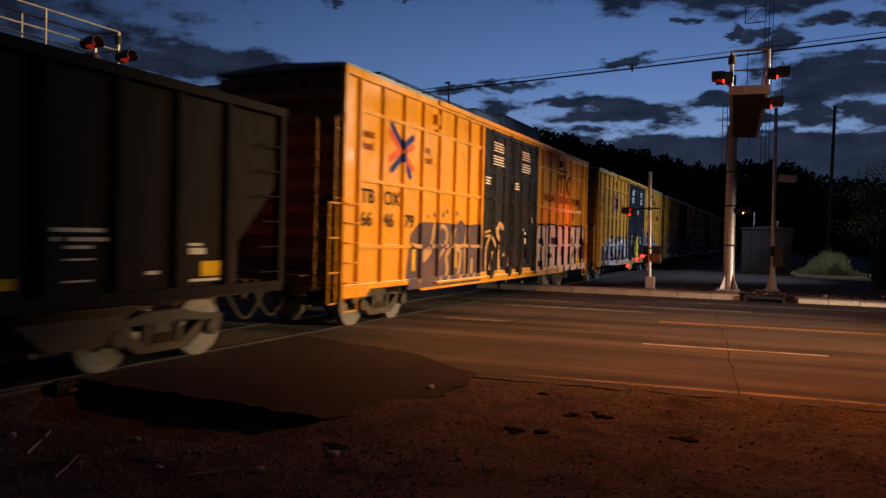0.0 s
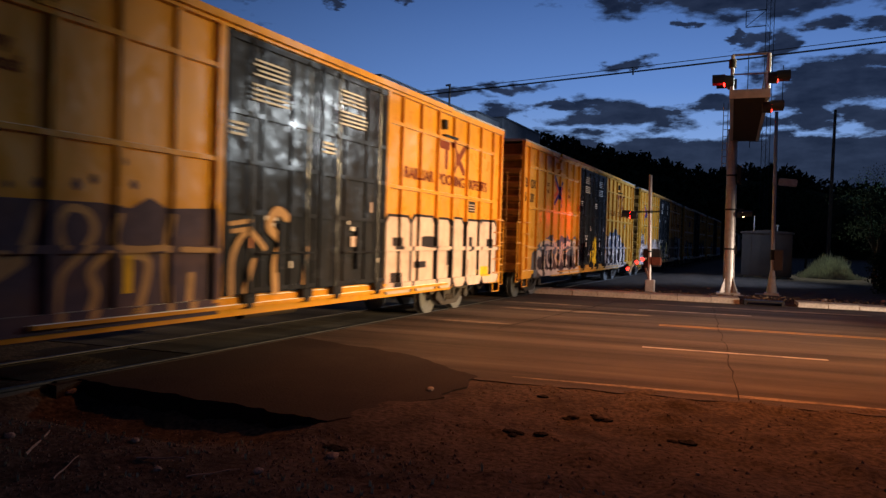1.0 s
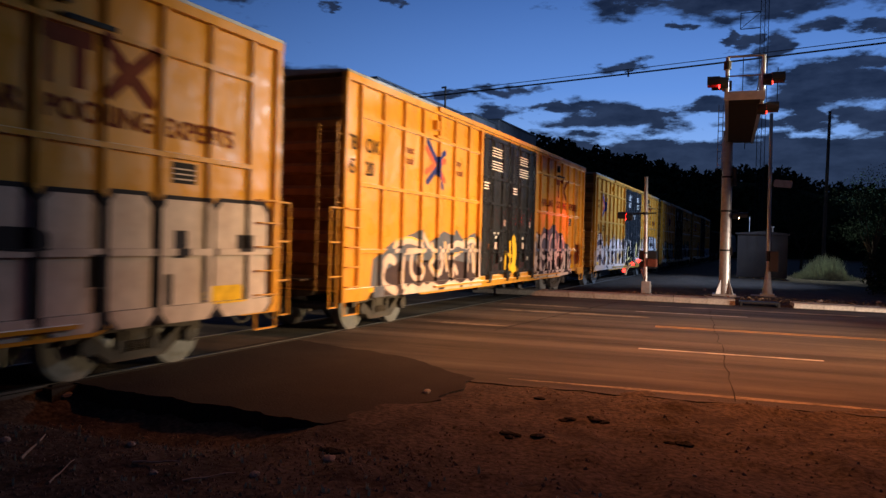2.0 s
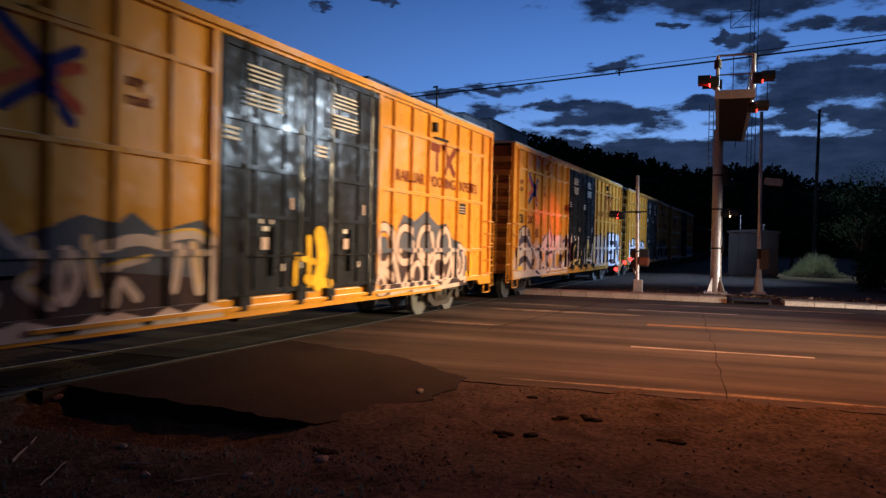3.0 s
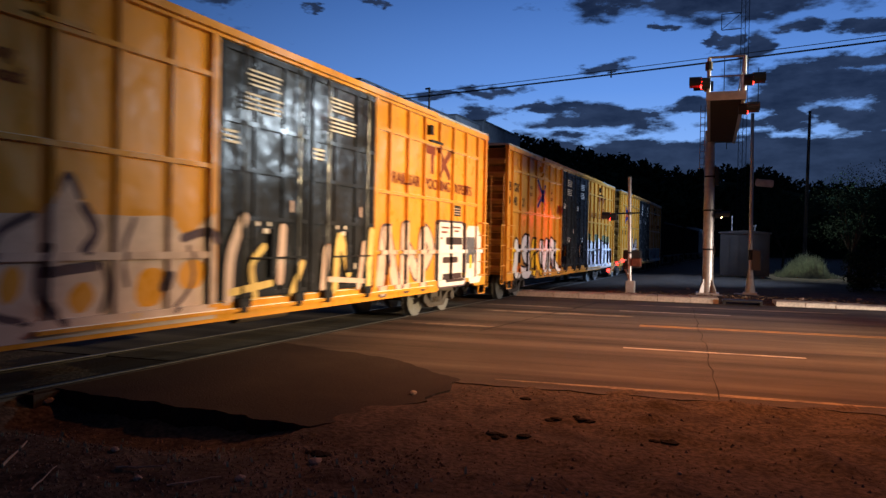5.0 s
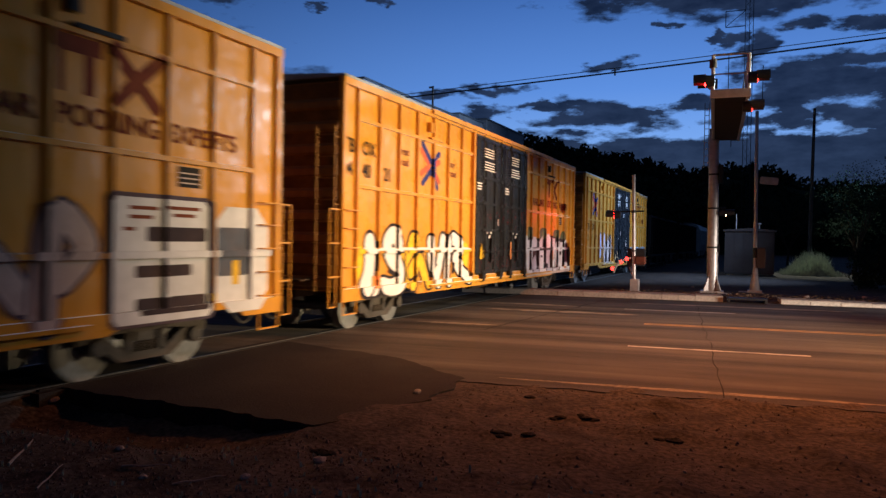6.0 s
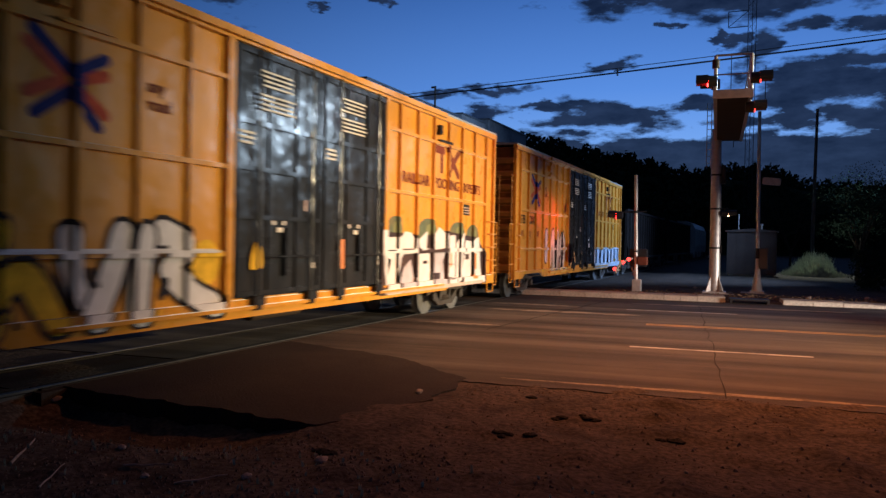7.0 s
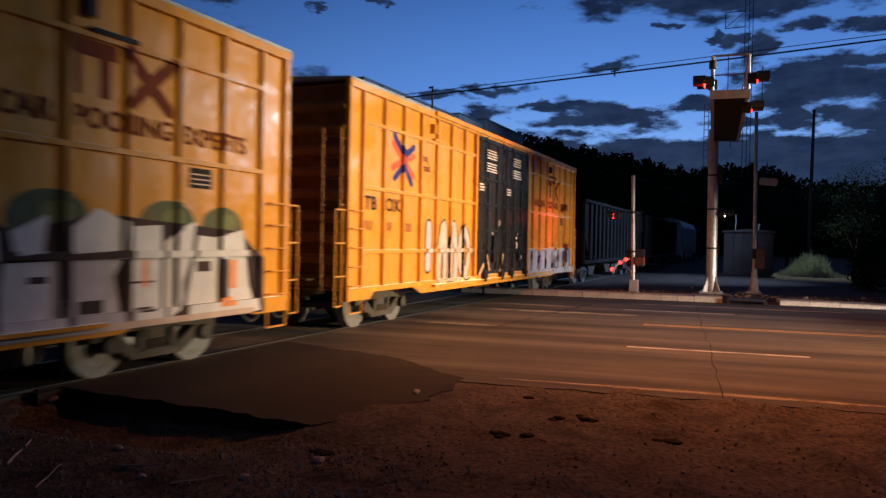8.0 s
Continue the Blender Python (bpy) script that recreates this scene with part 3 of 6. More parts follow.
def ladder(bm, x, y0, y1, zs, out):
    """Grab irons: a bent round bar at each height."""
    for z in zs:
        tube(bm, (x + out, y0, z), (x + out, y1, z), 0.012, n=6)
        for y in (y0, y1):
            tube(bm, (x - 0.01, y, z), (x + out, y, z), 0.012, n=6)


def coupler(car, y, s):
    bm = bm_new()
    box(bm, -0.09, 0.09, min(y, y + s * 0.75), max(y, y + s * 0.75), 0.78, 0.98)
    box(bm, -0.17, 0.17, min(y + s * 0.72, y + s * 1.03), max(y + s * 0.72, y + s * 1.03), 0.72, 1.04)
    part("coupler", bm, UNDER, car, "rusty knuckle coupler")
    bm = bm_new()
    pts = [Vector((0.35, y + s * (0.1 + 0.9 * i / 8), 0.80 - 0.42 * math.sin(math.pi * i / 8))) for i in range(9)]
    for a, b in zip(pts, pts[1:]):
        tube(bm, a, b, 0.028, n=6)
    part("air_hose", bm, DARK, car, "black rubber air hose")


def box_car():
    car = empty("box_car")
    bm = bm_new()
    box(bm, -HALF + 0.02, PANEL, 0.06, CAR_L - 0.06, 0.9, 5.0)
    part("body", bm, YELLOW, car)
    for z in BELTS:
        for a, b in ((0.6, 6.9), (11.95, 18.05)):
            bm = bm_new()
            prism(bm, [(PANEL - 0.02, z - 0.045), (HALF - 0.004, z - 0.035), (HALF - 0.004, z + 0.030), (PANEL - 0.02, z + 0.05)], a, b, "y")
            part("side_belt", bm, YELLOW, car)
    first_post = None
    for u in RIBS:
        if first_post is None:
            bm = bm_new()
            prism(bm, [(PANEL - 0.02, -0.05), (PANEL - 0.02, 0.05), (HALF, 0.036), (HALF, -0.036)], 0.93, 4.95, "z")
            first_post = part("side_post", bm, YELLOW, car)
            first_post.location = (0, u, 0)
        else:
            shared("side_post", first_post, car, pose(0, u, 0))
    for a, b in ((0.0, 0.14), (CAR_L - 0.14, CAR_L)):
        bm = bm_new()
        box(bm, PANEL - 0.03, HALF + 0.006, a, b, ZB, 4.97)
        bmesh.ops.bevel(bm, geom=bm.edges[:], offset=0.012, segments=2, affect="EDGES")
        part("corner_post", bm, YELLOW, car)
    for a, b in ((6.86, 7.0), (11.85, 11.99)):
        bm = bm_new()
        box(bm, PANEL - 0.03, HALF + 0.03, a, b, 0.9, 4.97)
        part("door_post", bm, YELLOW, car)
    bm = bm_new()
    box(bm, PANEL - 0.03, HALF + 0.016, 0.0, CAR_L, 4.95, ZT - 0.07)
    part("top_chord", bm, YELLOW, car)
    bm = bm_new()
    box(bm, PANEL - 0.03, HALF + 0.012, 0.0, CAR_L, 0.84, 0.95)
    prism(bm, [(2.9, 0.86), (3.4, ZB - 0.03), (15.2, ZB - 0.03), (15.7, 0.86)], PANEL + 0.02, HALF + 0.008, "x")
    prism(bm, [(0.0, 0.86), (0.0, ZB), (0.9, ZB), (1.1, 0.86)], PANEL + 0.02, HALF + 0.008, "x")
    prism(bm, [(CAR_L - 1.1, 0.86), (CAR_L - 0.9, ZB), (CAR_L, ZB), (CAR_L, 0.86)], PANEL + 0.02, HALF + 0.008, "x")
    part("side_sill", bm, YELLOW, car)
    for name, z0, z1, a, b, out in (("upper_door_track", 5.0, 5.11, 3.99, 14.92, 0.09), ("lower_door_track", 0.80, 0.85, 3.99, 14.92, 0.10)):
        bm = bm_new()
        box(bm, HALF, HALF + out, a, b, z0, z1)
        part(name, bm, YELLOW, car)
    for u in (4.0, 14.68):
        bm = bm_new()
        box(bm, PANEL - 0.01, HALF + 0.05, u - 0.07, u + 0.07, 4.55, 4.78); box(bm, PANEL, HALF + 0.03, u + 0.02, u + 0.75, 4.38, 4.44)
        part("door_stop", bm, BLACK if u > 9 else YELLOW, car)
    # ends: horizontal corrugations, a little proud of the end sheet
    for y, s in ((0.0, -1), (CAR_L, 1)):
        # sheet, ribs and ladder carry the gap's shade in their colour
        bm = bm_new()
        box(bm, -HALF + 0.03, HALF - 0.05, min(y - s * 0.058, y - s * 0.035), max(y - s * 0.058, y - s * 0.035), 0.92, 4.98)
        part("end_sheet", bm, SHADED_SHEET, car, "yellow end sheet darkened for the shade between cars")
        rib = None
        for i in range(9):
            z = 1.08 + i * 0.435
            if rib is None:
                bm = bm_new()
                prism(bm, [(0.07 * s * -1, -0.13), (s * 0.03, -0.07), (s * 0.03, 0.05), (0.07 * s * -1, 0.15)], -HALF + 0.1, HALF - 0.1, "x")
                rib = part("end_corrugation", bm, SHADED_END, car)
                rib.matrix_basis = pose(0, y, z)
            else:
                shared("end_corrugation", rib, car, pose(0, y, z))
        bm = bm_new()
        for i in range(8):
            tube(bm, (HALF - 0.52, y + s * 0.13, 1.0 + i * 0.42), (HALF - 0.10, y + s * 0.13, 1.0 + i * 0.42), 0.012, n=6)
        for x in (HALF - 0.52, HALF - 0.10):
            tube(bm, (x, y + s * 0.13, 0.9), (x, y + s * 0.13, 4.1), 0.018, n=6)
            for z in (1.2, 2.6, 3.9):
                tube(bm, (x, y, z), (x, y + s * 0.13, z), 0.014, n=6)
        part("end_ladder", bm, SHADED_END, car)
        bm = bm_new()
        box(bm, -0.9, 0.9, min(y, y + s * 0.45), max(y, y + s * 0.45), 1.10, 1.14)
        part("end_platform", bm, UNDER, car)
        bm = bm_new()
        tube(bm, (HALF - 0.06, y + s * 0.12, 0.62), (HALF - 0.06, y + s * 0.36, 0.62), 0.015, n=6)
        for d in (0.12, 0.36):
            tube(bm, (HALF - 0.06, y + s * d, 0.62), (HALF - 0.06, y + s * d, 2.5), 0.016, n=6)
        for z in (1.2, 1.85, 2.5):
            tube(bm, (HALF - 0.06, y - s * 0.02, z), (HALF - 0.06, y + s * 0.36, z), 0.016, n=6)
        part("corner_grab_rail", bm, YELLOW, car)
        a, b = (0.06, 0.56) if s < 0 else (CAR_L - 0.56, CAR_L - 0.06)
        for z in (1.0, 1.38, 1.76, 2.14, 2.5):
            bm = bm_new()
            ladder(bm, HALF - 0.02, a, b, (z,), 0.09)
            part("grab_iron", bm, YELLOW, car)
        bm = bm_new()
        tube(bm, (HALF + 0.0, a, 0.45), (HALF + 0.0, b, 0.45), 0.016, n=6)
        for q in (a, b):
            tube(bm, (HALF + 0.0, q, 0.45), (HALF + 0.0, q, 0.9), 0.016, n=6)
        part("stirrup_step", bm, YELLOW, car)
        coupler(car, y, s)
    bm = bm_new()
    prism(bm, [(-HALF - 0.02, ZT - 0.08), (HALF + 0.02, ZT - 0.08), (HALF + 0.02, ZT - 0.03), (0, ZT + 0.06), (-HALF - 0.02, ZT - 0.03)], 0, CAR_L, "y")
    for i in range(14):
        u = 0.6 + i * 1.34
        prism(bm, [(-HALF, ZT - 0.02), (HALF, ZT - 0.02), (0, ZT + 0.08)], u, u + 0.12, "y")
    part("roof", bm, ROOF, car)
    # two plug doors
    for d0, d1 in DOORS:
        bm = bm_new()
        box(bm, PANEL - 0.02, HALF + 0.0, d0, d1, 0.98, 4.93)
        door = part("plug_door", bm, BLACK, car, "black plug door with stencilled notices")
        w = d1 - d0
        for z in (1.05, 2.25, 3.02, 3.75, 4.85):
            bm = bm_new()
            box(bm, HALF - 0.01, HALF + 0.045, d0 + 0.03, d1 - 0.03, z - 0.035, z + 0.035)
            part("door_rail", bm, BLACK, door)
        for i, u in enumerate((d0 + 0.08, d0 + 0.36 * w, d0 + 0.68 * w, d1 - 0.08)):
            bm = bm_new()
            box(bm, HALF - 0.01, HALF + 0.038, u - 0.04, u + 0.04, 1.0, 4.9)
            part("door_stile", bm, BLACK, door)
        for u in (d0 + 0.22 * w, d0 + 0.84 * w):
            bm = bm_new()
            tube(bm, (HALF + 0.07, u, 0.95), (HALF + 0.07, u, 4.95), 0.022, n=8)
            part("lock_rod", bm, BLACK, door)
            bm = bm_new()
            box(bm, HALF + 0.0, HALF + 0.14, u - 0.13, u + 0.13, 0.86, 1.0)
            tube(bm, (HALF + 0.05, u, 0.84), (HALF + 0.13, u, 0.84), 0.07, n=12)
            part("door_roller", bm, BLACK, door)
        bm = bm_new()
        box(bm, HALF + 0.03, HALF + 0.09, d0 + 0.52 * w, d0 + 0.58 * w, 1.3, 2.1)
        tube(bm, (HALF + 0.1, d0 + 0.30 * w, 1.62), (HALF + 0.1, d0 + 0.9 * w, 1.62), 0.018, n=6)
        part("door_handle", bm, BLACK, door)
    bm = bm_new()
    box(bm, -0.33, 0.33, 0.2, CAR_L - 0.2, 0.74, 0.92)
    for u in (5.4, 7.4, 9.4, 11.4, 13.4):
        box(bm, -1.4, 1.4, u - 0.06, u + 0.06, 0.74, 0.9)
    part("centre_sill", bm, UNDER, car, "grimy steel centre sill with cross bearers")
    bm = bm_new()
    tube(bm, (0.9, 8.2, 0.66), (0.9, 9.6, 0.66), 0.17, n=14); tube(bm, (0.7, 4.2, 0.6), (0.7, 14.4, 0.6), 0.02, n=6)
    part("brake_tank", bm, UNDER, car)
    truck(car, 2.40); truck(car, CAR_L - 2.40)
    return tagged(car, "yellow steel freight box car with black plug doors", "freight car", "cars of the train")


def hopper_car(length=16.4):
    car = empty("hopper_car")
    body = HALF - 0.11
    bm = bm_new()
    prism(bm, [(0, 3.85), (0, 2.75), (1.6, 1.08), (length - 1.6, 1.08), (length, 2.75), (length, 3.85)], -body, body, "x")
    part("body", bm, HOPPER, car)
    n = round((length - 2.52) / 1.02)
    post = None
    for u in [0.0] + [1.26 + i * (length - 2.52) / n for i in range(n + 1)] + [length]:
        if post is None:
            bm = bm_new()
            prism(bm, [(body - 0.02, -0.075), (body - 0.02, 0.075), (HALF, 0.05), (HALF, -0.05)], 1.08, 3.86, "z")
            post = part("side_post", bm, HOPPER, car)
        else:
            shared("side_post", post, car, pose(0, u, 0))
    bm = bm_new()
    box(bm, body - 0.02, HALF + 0.03, -0.05, length + 0.05, 3.82, 3.95); box(bm, -HALF, -body, -0.05, length + 0.05, 3.82, 3.95)
    part("top_chord", bm, HOPPER, car)
    bm = bm_new()
    box(bm, body - 0.02, HALF + 0.02, 0, length, 0.98, 1.14)
    part("side_sill", bm, HOPPER, car)
    for y in (2.6, length / 2 - 1.6, length / 2 + 0.4, length - 4.4):
        bm = bm_new()
        prism(bm, [(y - 0.3, 1.1), (y + 2.1, 1.1), (y + 1.3, 0.4), (y + 0.5, 0.4)], -1.1, 1.1, "x")
        part("discharge_chute", bm, UNDER, car)
    for y, s in ((0, -1), (length, 1)):
        bm = bm_new()
        for x in (HALF - 0.08, 0.5, -HALF + 0.08):
            box(bm, x - 0.05, x + 0.05, y - 0.06, y + 0.06, 1.0, 2.9)
        a, b = (0.05, 0.6) if s < 0 else (length - 0.6, length - 0.05)
        ladder(bm, HALF - 0.02, a, b, (1.3, 1.7, 2.1, 2.5, 2.9, 3.3), 0.08)
        part("end_frame", bm, HOPPER, car)
        coupler(car, y, s)
    bm = bm_new()
    box(bm, -0.33, 0.33, 0.2, length - 0.2, 0.74, 1.0)
    part("centre_sill", bm, UNDER, car)
    truck(car, 2.0); truck(car, length - 2.0)
    return tagged(car, "black ribbed open-top steel hopper car", "freight car", "cars of the train")


def covered_hopper(length=17.4):
    car = empty("covered_hopper_car")
    bm = bm_new()
    prism(bm, [(-1.45, 1.1), (1.45, 1.1), (1.56, 2.0), (1.56, 3.6), (1.25, 4.25), (0.6, 4.5), (-0.6, 4.5), (-1.25, 4.25), (-1.56, 3.6), (-1.56, 2.0)], 1.2, length - 1.2, "y")
    part("body", bm, GREYCAR, car)
    for i in range(14):
        u = 1.25 + i * (length - 2.5) / 13
        bm = bm_new()
        box(bm, 1.5, 1.60, u - 0.05, u + 0.05, 1.1, 3.7)
        part("side_post", bm, GREYCAR, car)
    bm = bm_new()
    box(bm, -0.5, 0.5, 1.0, length - 1.0, 4.55, 4.6)
    part("roof_walk", bm, ROOF, car)
    for y0, y1 in ((0, 1.3), (length - 1.3, length)):
        bm = bm_new()
        box(bm, -1.45, 1.45, y0, y1, 0.95, 1.1); box(bm, 1.35, 1.45, y0 + 0.3, y0 + 0.4, 1.1, 3.4)
        part("end_sill", bm, GREYCAR, car)
    for y in (3.2, 7.4, 11.6):
        bm = bm_new()
        prism(bm, [(y, 1.12), (y + 2.6, 1.12), (y + 1.7, 0.4), (y + 0.9, 0.4)], -1.2, 1.2, "x")
        part("discharge_chute", bm, GREYCAR, car)
    coupler(car, 0, -1); coupler(car, length, 1)
    truck(car, 2.0); truck(car, length - 2.0)
    return tagged(car, "pale grey covered hopper car", "freight car", "cars of the train")


# ---- paint and lettering laid on the sides, following posts and belts
def relief(u, z):
    if z < 0.95:
        return HALF + 0.017
    for d0, d1 in DOORS:
        if d0 < u < d1:
            return HALF + 0.048
    if 6.86 < u < 11.99:
        return HALF + 0.032
    if u < 0.14 or u > CAR_L - 0.14:
        return HALF + 0.008
    if any(abs(u - r) < 0.049 for r in RIBS):
        return HALF + 0.003
    if any(-0.046 < z - b < 0.051 for b in BELTS):
        return HALF
    return PANEL + 0.004


def lay(name, flat, material, car, label, depth=None):
    """flat: a mesh in (lift, u, z); it is cut at posts and belts and laid on them."""
    us, zs = [v.co.y for v in flat.verts], [v.co.z for v in flat.verts]
    if not us:
        flat.free()
        return None
    lo, hi, zl, zh = min(us), max(us), min(zs), max(zs)
    for co, no in (((0, 0.03, 0), (0, 1, 0)), ((0, CAR_L - 0.03, 0), (0, -1, 0)), ((0, 0, ZB + 0.01), (0, 0, 1))):
        bmesh.ops.bisect_plane(flat, geom=flat.verts[:] + flat.edges[:] + flat.faces[:], plane_co=co, plane_no=no, clear_inner=True)
    if depth is None:
        cuts = [c for r in RIBS for c in (r - 0.049, r + 0.049)] + [0.14, 6.86, 7.02, 9.42, 9.45, 11.83, 11.99, CAR_L - 0.14]
        for c in cuts:
            if lo < c < hi:
                bmesh.ops.bisect_plane(flat, geom=flat.verts[:] + flat.edges[:] + flat.faces[:], plane_co=(0, c, 0), plane_no=(0, 1, 0))
        for c in [c for b in BELTS for c in (b - 0.046, b + 0.051)] + [0.95]:
            if zl < c < zh:
                bmesh.ops.bisect_plane(flat, geom=flat.verts[:] + flat.edges[:] + flat.faces[:], plane_co=(0, 0, c), plane_no=(0, 0, 1))
    out, made, depths = bm_new(), {}, {}

    def vert(v, d):
        key = (v.index, round(d, 4))
        if key not in made:
            made[key] = out.verts.new((v.co.x + d, v.co.y, v.co.z))
        return made[key]
    flat.verts.index_update(); flat.faces.index_update()
    for f in flat.faces:
        c = f.calc_center_median()
        d = depths[f.index] = relief(c.y, c.z) if depth is None else depth
        try:
            nf = out.faces.new([vert(v, d) for v in f.verts])
            nf.normal_update()
            if nf.normal.x < 0:
                nf.normal_flip()
        except ValueError:
            pass
    # the paint runs over the sides of posts and belts
    for e in flat.edges:
        if len(e.link_faces) == 2:
            d0, d1 = (depths[f.index] for f in e.link_faces)
            if abs(d0 - d1) > 0.002:
                a, b = e.verts
                try:
                    out.faces.new((vert(a, d0), vert(b, d0), vert(b, d1), vert(a, d1)))
                except ValueError:
                    pass
    flat.free()
    return part(name, out, material, car, label)


def smooth_line(pts, n=6):
    """Catmull-Rom through the points."""
    p = [pts[0]] + list(pts) + [pts[-1]]
    out = []
    for i in range(1, len(p) - 2):
        for k in range(n):
            t = k / n
            a, b, c, d = (Vector(q) for q in p[i - 1:i + 3])
            out.append(0.5 * (2 * b + (c - a) * t + (2 * a - 5 * b + 4 * c - d) * t * t + (3 * b - a - 3 * c + d) * t ** 3))
    return out + [Vector(pts[-1])]


def ribbon(bm, pts, w, x, taper=1.0):
    """A brush stroke along a line, round at the ends."""
    n = len(pts)
    left, right = [], []
    for i, p in enumerate(pts):
        d = (pts[min(i + 1, n - 1)] - pts[max(i - 1, 0)])
        d = d.normalized() if d.length > 1e-6 else Vector((1, 0))
        s = Vector((-d.y, d.x)) * w / 2
        left.append(p + s); right.append(p - s)
    l = [bm.verts.new((x + i * 1e-5, q.x, q.y)) for i, q in enumerate(left)]
    r = [bm.verts.new((x + i * 1e-5, q.x, q.y)) for i, q in enumerate(right)]
    for i in range(n - 1):
        bm.faces.new((l[i], r[i], r[i + 1], l[i + 1]))
    for end, d in ((0, (pts[0] - pts[1])), (n - 1, (pts[-1] - pts[-2]))):
        d = d.normalized() * w / 2
        c = pts[end]
        a0 = math.atan2(d.y, d.x)
        fan = [bm.verts.new((x, c.x + w / 2 * math.cos(a0 + k), c.y + w / 2 * math.sin(a0 + k))) for k in (-0.9, -0.45, 0, 0.45, 0.9)]
        try:
            bm.faces.new((l[end], *(fan[::-1] if end else fan), r[end]))
        except ValueError:
            pass


def rect(bm, u0, u1, z0, z1, x=0.0, lean=0.0):
    bm.faces.new([bm.verts.new((x, u + lean * (z - z0), z)) for u, z in ((u0, z0), (u1, z0), (u1, z1), (u0, z1))])


def lettering(car, body, u, z, size, material, label, name="lettering", on=None, wide=0.95):
    """Words in the built-in face, their lower left corner at (u, z)."""
    cu = bpy.data.curves.new("words", "FONT")
    cu.body, cu.size, cu.offset = body, size, 0.005
    ob = new("words", cu)
    me = bpy.data.meshes.new_from_object(ob.evaluated_get(bpy.context.evaluated_depsgraph_get()))
    bpy.data.objects.remove(ob)
    bpy.data.curves.remove(cu)
    bm = bm_new()
    bm.from_mesh(me)
    bpy.data.meshes.remove(me)
    for v in bm.verts:
        v.co = Vector((0.0150, u + v.co.x * wide, z + v.co.y))
    return lay(name, bm, material, car, label, on)


def emblem(car, u, z, s=1.1, seed=0):
    """A cross of four painted arms round a bow."""
    for m, lines in ((RED_INK, [[(0.02, 0.83), (0.40, 0.55)], [(0.97, 0.64), (0.62, 0.52)], [(0.02, 0.28), (0.40, 0.47)], [(0.97, 0.16), (0.62, 0.42)]]),
                     (BLUE_INK, [[(0.08, 0.99), (0.50, 0.63)], [(0.97, 0.84), (0.60, 0.63)], [(0.10, 0.06), (0.50, 0.37)], [(0.88, 0.0), (0.58, 0.32)], [(0.46, 0.66), (0.58, 0.56), (0.58, 0.44), (0.48, 0.34)]])):
        bm = bm_new()
        for i, l in enumerate(lines):
            pts = smooth_line([(u + x * s, z + y * s * 0.92) for x, y in l], 5)
            ribbon(bm, pts, 0.15, 0.001 + 0.0004 * i + (0.002 if m is BLUE_INK else 0))
        lay("emblem", bm, m, car, "faded blue and red painted cross emblem")


def notices(car, seed):
    """Stencilled lines and small cards on the doors, too small to read."""
    rnd = random.Random(seed)
    for d0, d1 in DOORS:
        w = d1 - d0
        bm = bm_new()
        for j in range(4):
            rect(bm, d0 + 0.24 * w + rnd.uniform(0, 0.12), d0 + 0.62 * w - rnd.uniform(0, 0.1), 4.58 - j * 0.075, 4.612 - j * 0.075)
        for j in range(4):
            rect(bm, d0 + 0.22 * w + rnd.uniform(0, 0.05), d0 + 0.64 * w - rnd.uniform(0, 0.12), 4.20 - j * 0.075, 4.232 - j * 0.075)
        for j in range(3):
            rect(bm, d0 + 0.06, d0 + 0.06 + rnd.uniform(0.3, 0.4), 3.55 - j * 0.08, 3.59 - j * 0.08)
        lay("stencil_notice", bm, WHITE_INK, car, "rows of white stencilled notices")
        for u, z, a, b, m in ((0.43, 1.72, 0.16, 0.20, PINK_INK), (0.44, 2.02, 0.14, 0.08, WHITE_INK), (0.38, 2.14, 0.07, 0.07, WHITE_INK), (0.50, 2.14, 0.07, 0.07, WHITE_INK), (0.22, 1.70, 0.07, 0.16, ORANGE_INK), (0.66, 1.36, 0.05, 0.12, WHITE_INK), (0.86, 1.40, 0.05, 0.10, WHITE_INK), (0.75, 2.4, 0.06, 0.2, PINK_INK)):
            if rnd.random() < 0.2:
                continue
            bm = bm_new()
            a0 = d0 + u * w + rnd.uniform(-0.04, 0.04)
            rect(bm, a0, a0 + a, z, z + b)
            lay("door_card", bm, m, car, "small pale card on the door")


def slogan(car):
    for word, u in (("RAILCAR", 12.78), ("POOLING", 14.50), ("EXPERTS", 16.25)):
        lettering(car, word, u, 3.24, 0.36, BROWN_INK, "faded brown slogan lettering", wide=1.02)
    bm = bm_new()
    rect(bm, 14.42, 15.16, 4.10, 4.30, 0.001); rect(bm, 14.48, 14.62, 3.62, 4.10, 0.001); rect(bm, 14.90, 15.06, 3.62, 4.10, 0.001)
    ribbon(bm, smooth_line([(15.32, 4.28), (16.05, 3.64)], 4), 0.19, 0.0014); ribbon(bm, smooth_line([(15.38, 3.64), (16.10, 4.28)], 4), 0.19, 0.0020)
    lay("painted_mark", bm, BROWN_INK, car, "faded brown painted company mark")
    bm = bm_new()
    rect(bm, 16.46, 16.92, 2.63, 2.92, 0.0)
    lay("data_panel", bm, BLACK_INK, car, "small black data panel")
    bm = bm_new()
    for j in range(3):
        rect(bm, 16.50, 16.88, 2.68 + j * 0.07, 2.70 + j * 0.07, 0.001)
    lay("data_lines", bm, PINK_INK, car, "pale lines on the data panel")
    bm = bm_new()
    rect(bm, 17.3, 17.44, 1.15, 1.55, 0.002)
    rect(bm, 17.0, 17.3, 0.98, 1.10, 0.002)
    lay("reflector", bm, YELLOW_INK, car, "bright yellow reflective strip")


